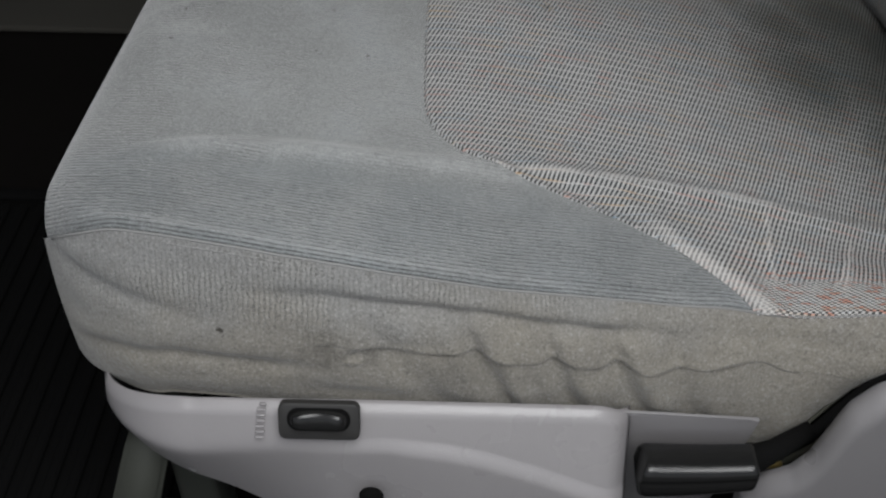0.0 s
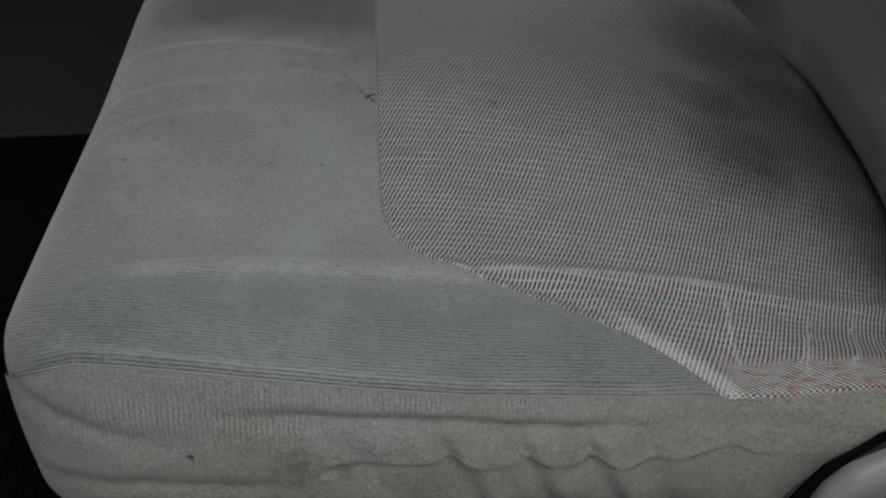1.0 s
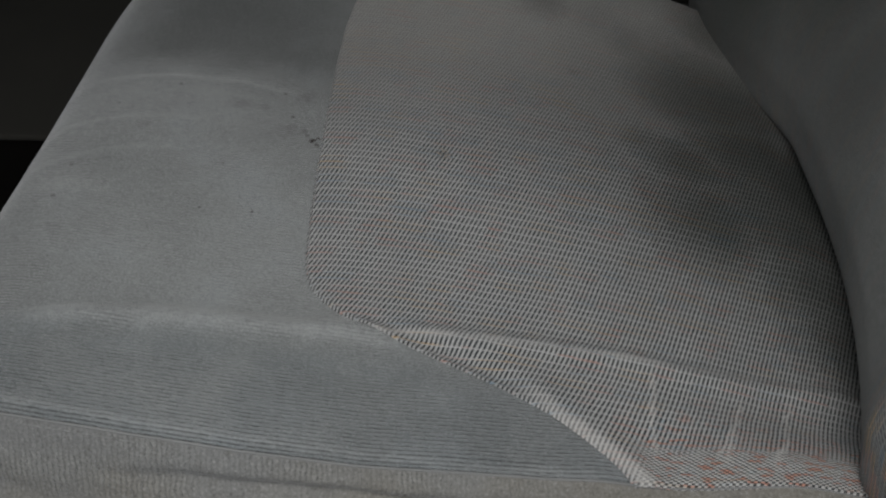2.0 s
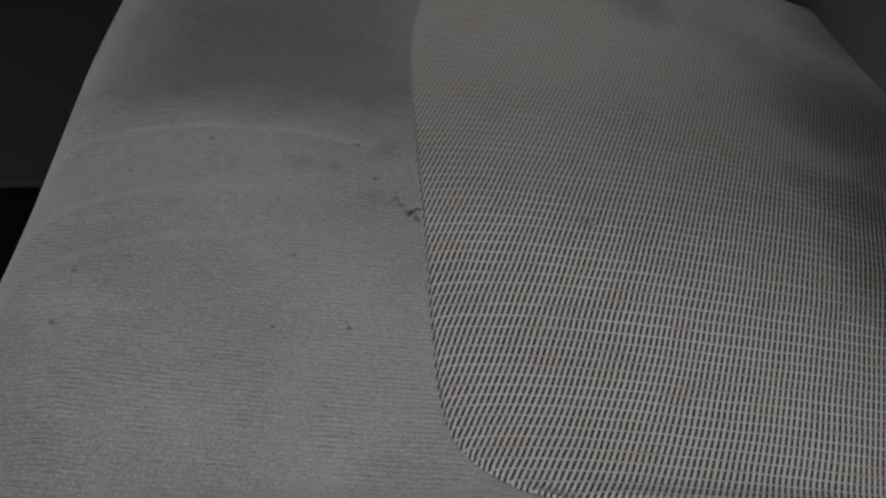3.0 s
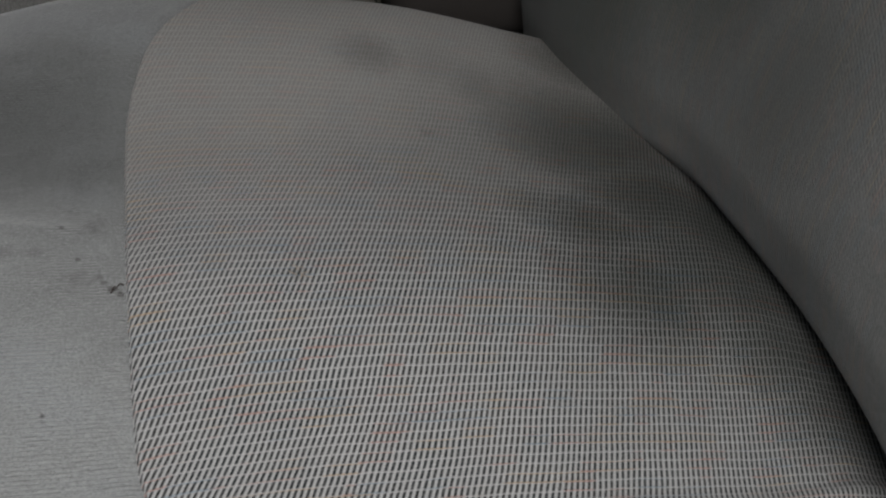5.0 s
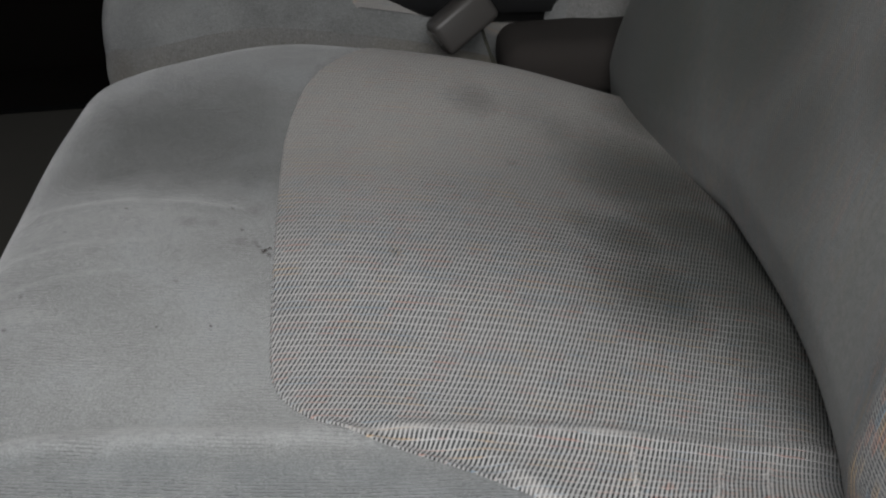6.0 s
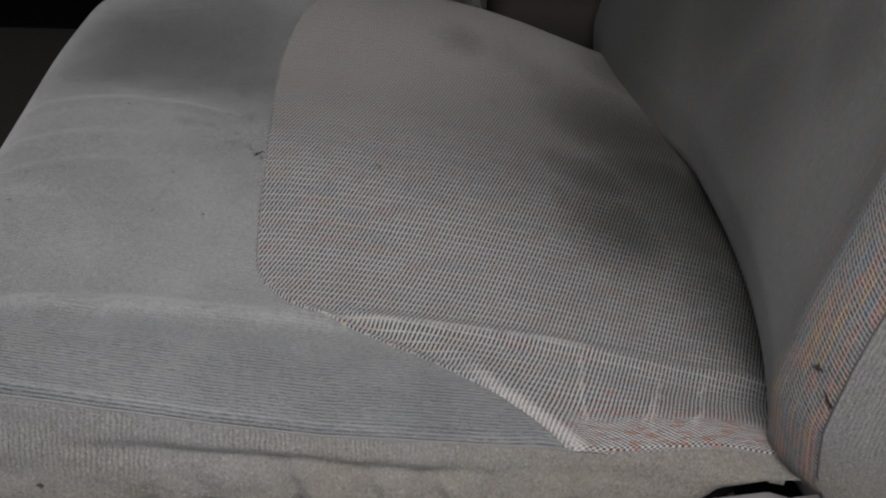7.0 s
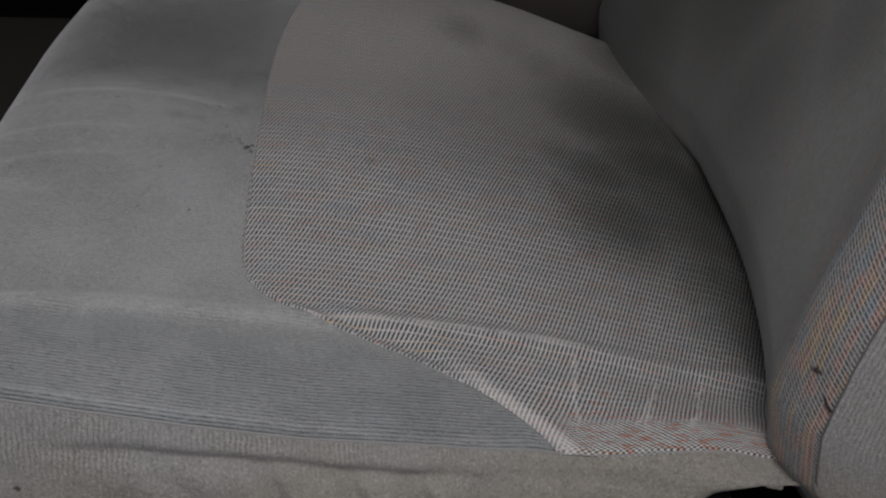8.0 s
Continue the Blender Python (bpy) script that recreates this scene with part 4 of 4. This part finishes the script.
def build_base(seat):
    # side shield: tall face with a crest line, rounded down at its front
    nx, nz = 110, 130
    xs = np.linspace(-0.173, 0.104, nx)
    P = np.empty((nx, nz, 3))
    for i, x in enumerate(xs):
        zt = np.interp(x, [-0.173, -0.12, -0.04, 0.09], [0.2315, 0.2258, 0.2270, 0.2270])
        nose = np.clip((-0.124 - x) / 0.0545, 0, 1)
        zt = zt - 0.020 * nose ** 1.5 - 0.009 * np.clip((x - 0.086) / 0.018, 0, 1) ** 2
        zb = np.interp(x, [-0.173, -0.171, -0.157, -0.138, -0.115, -0.092, -0.05, 0.12], [0.215, 0.206, 0.192, 0.177, 0.161, 0.146, 0.12, 0.08])
        zc = np.interp(x, [-0.178, -0.12, -0.06, -0.02, 0.01, 0.03, 0.06, 0.09, 0.11], [0.205, 0.203, 0.207, 0.210, 0.2075, 0.204, 0.196, 0.186, 0.178])
        z = zt + (zb - zt) * np.linspace(0, 1, nz)
        low = zc - z
        y = 0.330 - 0.45 * (zt - zc) - 0.45 * low + np.interp(x, [-0.17, -0.11, -0.05, 0.02], [0.95, 0.70, 0.42, 0.34]) * (low + np.sqrt(low ** 2 + 0.0038 ** 2)) / 2
        y = y - 0.0040 * smooth01((low + 0.0030) / 0.0075) * smooth01((x + 0.08) / 0.09)
        y = y + 0.004 * np.clip((0.004 - (zt - z)) / 0.004, 0, 1) ** 2
        y = y + 0.045 * (1 - np.sqrt(np.maximum(1 - nose ** 2, 0)))
        y = y + 0.008 * np.clip((x - 0.094) / 0.010, 0, 1) ** 2
        P[i] = np.stack([np.full(nz, x), y, z], 1)
    P = P + np.array([0.0015, 0.0, 0.0030])
    grid("side_shield", P, plastic, seat, "light grey plastic seat side shield", thick=0.003)



def build_base_details(seat):
    """Switch, recess, lever and recliner cover on the near side of the base."""
    tilt = Matrix.Rotation(radians(-24), 4, "X")
    at = Matrix.Translation((-0.0525, 0.3200, 0.2305)) @ tilt
    bm = bmesh.new()
    rounded_plate(bm, 0.0206, -0.0102, 0.0102, 0.0040, -0.0008, 0.004)
    bm.transform(at)
    bezel = part("switch_bezel", bm, dark_plastic, seat, "dark grey rectangular switch bezel")
    bm = bmesh.new()
    rounded_plate(bm, 0.0160, -0.0050, 0.0080, 0.0058, -0.0011, 0.001, 0.0002)
    bm.transform(at)
    part("switch_well", bm, rubber, bezel, "matt black sunken field")
    n, k = 48, 22
    P = np.empty((n, k, 3))
    for i, u in enumerate(np.linspace(-1, 1, n)):
        for j, a in enumerate(np.linspace(-0.1 * math.pi, 1.1 * math.pi, k)):
            end = math.sqrt(max(0.0, 1 - abs(u) ** 4))
            lift = (0.0058 - 0.0013 * math.cos(math.pi * u)) * end
            P[i, j] = (0.0148 * u, -0.0006 - max(0.0, math.sin(a)) ** 0.6 * lift, 0.0016 + 0.0056 * math.copysign(abs(math.cos(a)) ** 0.8, math.cos(a)) * end ** 0.8)
    ro = grid("rocker", P, black_plastic, bezel, "glossy black rocker with a dip")
    ro.data.transform(at)
    for i in range(7):
        bm = bmesh.new()
        box(bm, (-0.0023 if i else -0.0010, -0.0011, -0.0006), (0.0023, 0.001, 0.0006), 0.0004, 1)
        bm.transform(Matrix.Translation((-0.0823 - 0.0003 * i, 0.3276 - 0.00130 * i, 0.2340 - 0.0029 * i)) @ tilt)
        part("embossed_bar", bm, plastic, seat)
    # sunken screw cap on the lower face
    bm = bmesh.new()
    bmesh.ops.create_cone(bm, cap_ends=True, segments=28, radius1=0.0066, radius2=0.0066, depth=0.003, matrix=Matrix.Translation((-0.0270, 0.3076, 0.1820)) @ Matrix.Rotation(radians(80), 4, "X"))
    part("screw_cap", bm, rubber, seat, "dark round screw recess")
    # recess with its lip, and the lever that lies in it
    bm = bmesh.new()
    box(bm, (0.1025, 0.3465, 0.10), (0.1735, 0.3492, 0.2215), 0.001, 2, Matrix.Rotation(radians(2.5), 4, "Y") @ Matrix.Rotation(radians(10), 4, "X"))
    part("recess_plate", bm, cover_plastic, seat, "light grey plastic recess behind the lever")
    bm = bmesh.new()
    box(bm, (0.1035, 0.3354, 0.2214), (0.1725, 0.3372, 0.2226), 0.0004, 2, Matrix.Rotation(radians(3.0), 4, "Y"))
    part("recess_lip", bm, cover_plastic, seat, "light grey lip over the recess")
    n, k = 44, 64
    P = np.empty((n, k, 3))
    for i, u in enumerate(np.linspace(0, 1, n)):
        end = math.sqrt(max(0.0, 1 - (1 - min(1, u / 0.10)) ** 2)) * math.sqrt(max(0.0, 1 - max(0, (u - 0.94) / 0.06) ** 2)) + 1e-4
        hz, hy = 0.0132 * (1 - 0.20 * u), 0.012 * (1 - 0.1 * u)
        for j, a in enumerate(np.linspace(0, 2 * math.pi, k)):
            ca, sa = math.cos(a), math.sin(a)
            sq = lambda v: math.copysign(abs(v) ** 0.62, v)
            hy = 0.012 * (1 - 0.1 * u) * (1 - 0.07 * gauss((a - 3.02) / 0.09))
            P[i, j] = (0.1120 + 0.0625 * u, 0.320 + hy * sq(ca) * (0.7 + 0.3 * end), 0.1958 + 0.0050 * u * u + hz * sq(sa) * (0.45 + 0.55 * end) * min(1, end * 3))
    lever = grid("lever", P, black_plastic, seat, "black plastic adjusting lever", flip=True)
    part("lever_neck", tube([(0.165, 0.322, 0.199), (0.185, 0.328, 0.205), (0.205, 0.338, 0.21)], [0.009, 0.006, 0.005], 14), rubber, lever)
    # recliner cover
    nx, nz = 70, 40
    P = np.empty((nx, nz, 3))
    for i, x in enumerate(np.linspace(0.176, 0.33, nx)):
        zt = np.interp(x, [0.176, 0.186, 0.196, 0.203, 0.2075, 0.211, 0.220, 0.235, 0.26, 0.275, 0.30, 0.33], [0.170, 0.187, 0.199, 0.214, 0.236, 0.254, 0.268, 0.278, 0.282, 0.276, 0.255, 0.20])
        z = zt + (0.06 - zt) * np.linspace(0, 1, nz) ** 1.3
        d = np.clip(0.009 - (zt - z), 0, 0.009)
        dx = max(0.0, 0.036 - (x - 0.176))
        y = 0.312 + (0.009 - np.sqrt(0.009 ** 2 - d ** 2)) + 0.5 * (0.036 - math.sqrt(max(0, 0.036 ** 2 - dx ** 2))) + 0.05 * np.clip(0.16 - z, 0, 1) + 0.8 * max(0.0, x - 0.272) ** 1.0
        P[i] = np.stack([np.full(nz, x), y, z], 1)
    cov = grid("recliner_cover", P, cover_plastic, seat, "rounded light grey plastic recliner cover", thick=0.004)
    bm = bmesh.new()
    bmesh.ops.create_cone(bm, cap_ends=True, segments=28, radius1=0.011, radius2=0.011, depth=0.004, matrix=Matrix.Translation((0.2385, 0.3125, 0.191)) @ Matrix.Rotation(radians(90), 4, "X"))
    part("screw_cap", bm, rubber, cov, "dark round screw recess")
    # dark mechanism, webbing and cables in the gap
    bm = bmesh.new()
    box(bm, (0.165, 0.364, 0.10), (0.33, 0.378, 0.222), 0.006, 2)
    part("hinge_plate", bm, rubber, seat, "black hinge plate behind the covers")
    pts = [(0.172, 0.331, 0.190), (0.190, 0.335, 0.192), (0.206, 0.340, 0.200), (0.220, 0.346, 0.216), (0.238, 0.353, 0.235), (0.262, 0.360, 0.246)]
    part("cable", tube(pts, 0.0035, 8), rubber, seat, "black cable")
    part("cable", tube([(x + 0.005, y + 0.002, z - 0.010) for x, y, z in pts], 0.0028, 8), webbing, seat, "black cable")
    P = np.array([[(x - 0.003 + 0.004 * a, y + 0.006, z - 0.006 + 0.009 * a) for a in np.linspace(-1, 1, 6)] for x, y, z in pts])
    grid("webbing", P, webbing, seat, "black woven strap", thick=0.002)
    bm = bmesh.new()
    bmesh.ops.create_uvsphere(bm, u_segments=14, v_segments=8, radius=0.0045, matrix=Matrix.Translation((0.187, 0.330, 0.190)) @ Matrix.Diagonal((1.4, 0.6, 0.7, 1)))
    part("rivet", bm, brass, seat, "small brass rivet")


def build_legs(seat):
    for y in (0.385, 0.86):
        bm = bmesh.new()
        box(bm, (-0.158, y - 0.018, 0.0), (-0.132, y + 0.018, 0.20), 0.004, 2)
        part("leg", bm, steel, seat, "grey painted steel leg")
        bm = bmesh.new()
        box(bm, (-0.19, y - 0.024, 0.0), (0.42, y + 0.024, 0.022), 0.003, 2)
        part("rail", bm, steel, seat, "grey steel slide rail")
        bm = bmesh.new()
        box(bm, (0.29, y - 0.018, 0.018), (0.33, y + 0.018, 0.16), 0.004, 2)
        part("leg", bm, steel, seat, "grey painted steel leg")
    bm = bmesh.new()
    vs = [bm.verts.new((x, y, z)) for y in (0.352, 0.372) for x, z in ((-0.174, 0.16), (-0.148, 0.16), (-0.193, 0.0), (-0.228, 0.0))]
    for f in ((0, 1, 2, 3), (7, 6, 5, 4), (0, 4, 5, 1), (1, 5, 6, 2), (2, 6, 7, 3), (3, 7, 4, 0)):
        bm.faces.new([vs[k] for k in f])
    bmesh.ops.recalc_face_normals(bm, faces=bm.faces)
    bmesh.ops.bevel(bm, geom=bm.edges[:], offset=0.003, segments=2, affect="EDGES")
    part("front_bracket", bm, pale_paint, seat, "slanting olive-grey front bracket")
    bm = bmesh.new()
    box(bm, (-0.15, 0.38, 0.15), (0.38, 0.89, 0.200), 0.02, 3)
    part("seat_pan", bm, rubber, seat, "black pan under the cushion")


def build_second_seat():
    other = thing("car_seat", (0, 0, 0), "grey velour car seat beyond the gap, dim", "seat", "front seats")
    mir = 1.912
    cushion(other, mir, fine=False)
    side_band(other, mir)
    build_backrest(other, mir)
    other.location.x = -0.036
    for y in (1.08, 1.55):
        bm = bmesh.new()
        box(bm, (-0.15, y - 0.02, 0.0), (0.38, y + 0.02, 0.16), 0.004, 2)
        part("rail", bm, steel, other, "steel slide rail")
    bm = bmesh.new()
    box(bm, (-0.15, 1.05, 0.15), (0.38, 1.55, 0.200), 0.02, 3)
    part("seat_pan", bm, rubber, other, "black pan under the cushion")
    return other


def build_console():
    con = thing("centre_console", (0, 0, 0), "dark grey plastic box between the seats", "console")
    bm = bmesh.new()
    box(bm, (0.15, 0.925, 0.0), (0.62, 1.002, 0.262), 0.02, 4)
    part("console_body", bm, dark_plastic, con)
    bm = bmesh.new()
    box(bm, (0.185, 0.915, 0.255), (0.60, 1.005, 0.312), 0.022, 5)
    part("lid", bm, lid_cloth, con, "dark brown padded cloth lid")


def build_buckle():
    b = thing("seat_belt_buckle", (0, 0, 0), "grey plastic seat belt buckle on a strap between the seats", "belt buckle")
    m = Matrix.Translation((0.150, 0.955, 0.330)) @ Matrix.Rotation(radians(-32), 4, "Y") @ Matrix.Rotation(radians(18), 4, "Z")
    bm = bmesh.new()
    box(bm, (-0.031, -0.014, -0.018), (0.031, 0.014, 0.018), 0.007, 4)
    bm.transform(m)
    part("housing", bm, beige_plastic, b, "beige-grey plastic housing")
    bm = bmesh.new()
    box(bm, (-0.0335, -0.010, -0.004), (-0.0300, 0.010, 0.012), 0.002, 2)
    bm.transform(m)
    part("button", bm, bare_steel, b, "shiny worn end")
    P = np.array([[(0.172 + 0.02 * k, 0.955 + 0.018 * a, 0.312 - 0.062 * k) for a in np.linspace(-1, 1, 5)] for k in np.linspace(0, 1, 8)])
    grid("strap", P, webbing, b, "black strap", thick=0.003)


def build_bag():
    bag = thing("bag", (0, 0, 0), "slack black cloth bag lying on the far seat", "bag")
    n, k = 40, 30
    P = np.empty((n, k, 3))
    for i, a in enumerate(np.linspace(0, 2 * math.pi, n, endpoint=False)):
        for j, b in enumerate(np.linspace(0.02, math.pi - 0.02, k)):
            d = Vector((math.cos(a) * math.sin(b), math.sin(a) * math.sin(b), math.cos(b)))
            q = lambda v, e: math.copysign(abs(v) ** e, v)
            r = 1 + 0.10 * noise.noise(d * 2.3) + 0.05 * noise.noise(d * 6.0)
            P[i, j] = (0.235 + 0.225 * q(d.x, 0.7) * r, 1.178 + 0.185 * q(d.y, 0.7) * r, 0.365 + 0.085 * q(d.z, 0.8) * r)
    grid("bag_body", P, bag_cloth, bag, close_u=True)
    part("handle", tube([(0.12 + 0.02 * t, 1.13 + 0.03 * math.sin(t * 3), 0.40 + 0.035 * math.sin(t * math.pi / 8)) for t in range(9)], 0.006, 8), bag_cloth, bag, "black carrying strap")


def build_mat():
    mat = thing("floor_mat", (0, 0, 0), "black ribbed rubber mat on the footwell floor", "mat")
    bm = bmesh.new()
    box(bm, (-0.74, 0.19, 0.0), (-0.17, 0.755, 0.007), 0.003, 2)
    part("mat_base", bm, rubber, mat)
    bm = bmesh.new()
    box(bm, (-0.74, 0.743, 0.006), (-0.17, 0.756, 0.014), 0.003, 2)
    part("rim", bm, rubber, mat)
    bm = bmesh.new()
    box(bm, (-0.0045, 0.21, 0.006), (0.0045, 0.735, 0.0115), 0.002, 2)
    first = part("rib", bm, rubber, mat)
    first.location.x = -0.72
    for i in range(1, 32):
        r = new("rib", first.data)
        r.parent = mat
        r.location.x = -0.72 + 0.017 * i


def build_far_mat():
    mat = thing("floor_mat", (0, 0, 0), "brown-grey carpet mat in the far footwell", "mat")
    bm = bmesh.new()
    box(bm, (-0.86, 1.06, 0.0), (-0.20, 1.555, 0.009), 0.004, 3)
    part("mat_base", bm, mat_carpet, mat)
    bm = bmesh.new()
    box(bm, (-0.86, 1.545, 0.005), (-0.20, 1.562, 0.013), 0.003, 2)
    part("rim", bm, rubber, mat, "dark bound edge")


build_setting()
seat = build_seat()
build_base_details(seat)
build_legs(seat)
build_second_seat()
build_console()
build_buckle()
build_mat()
build_far_mat()
build_bag()
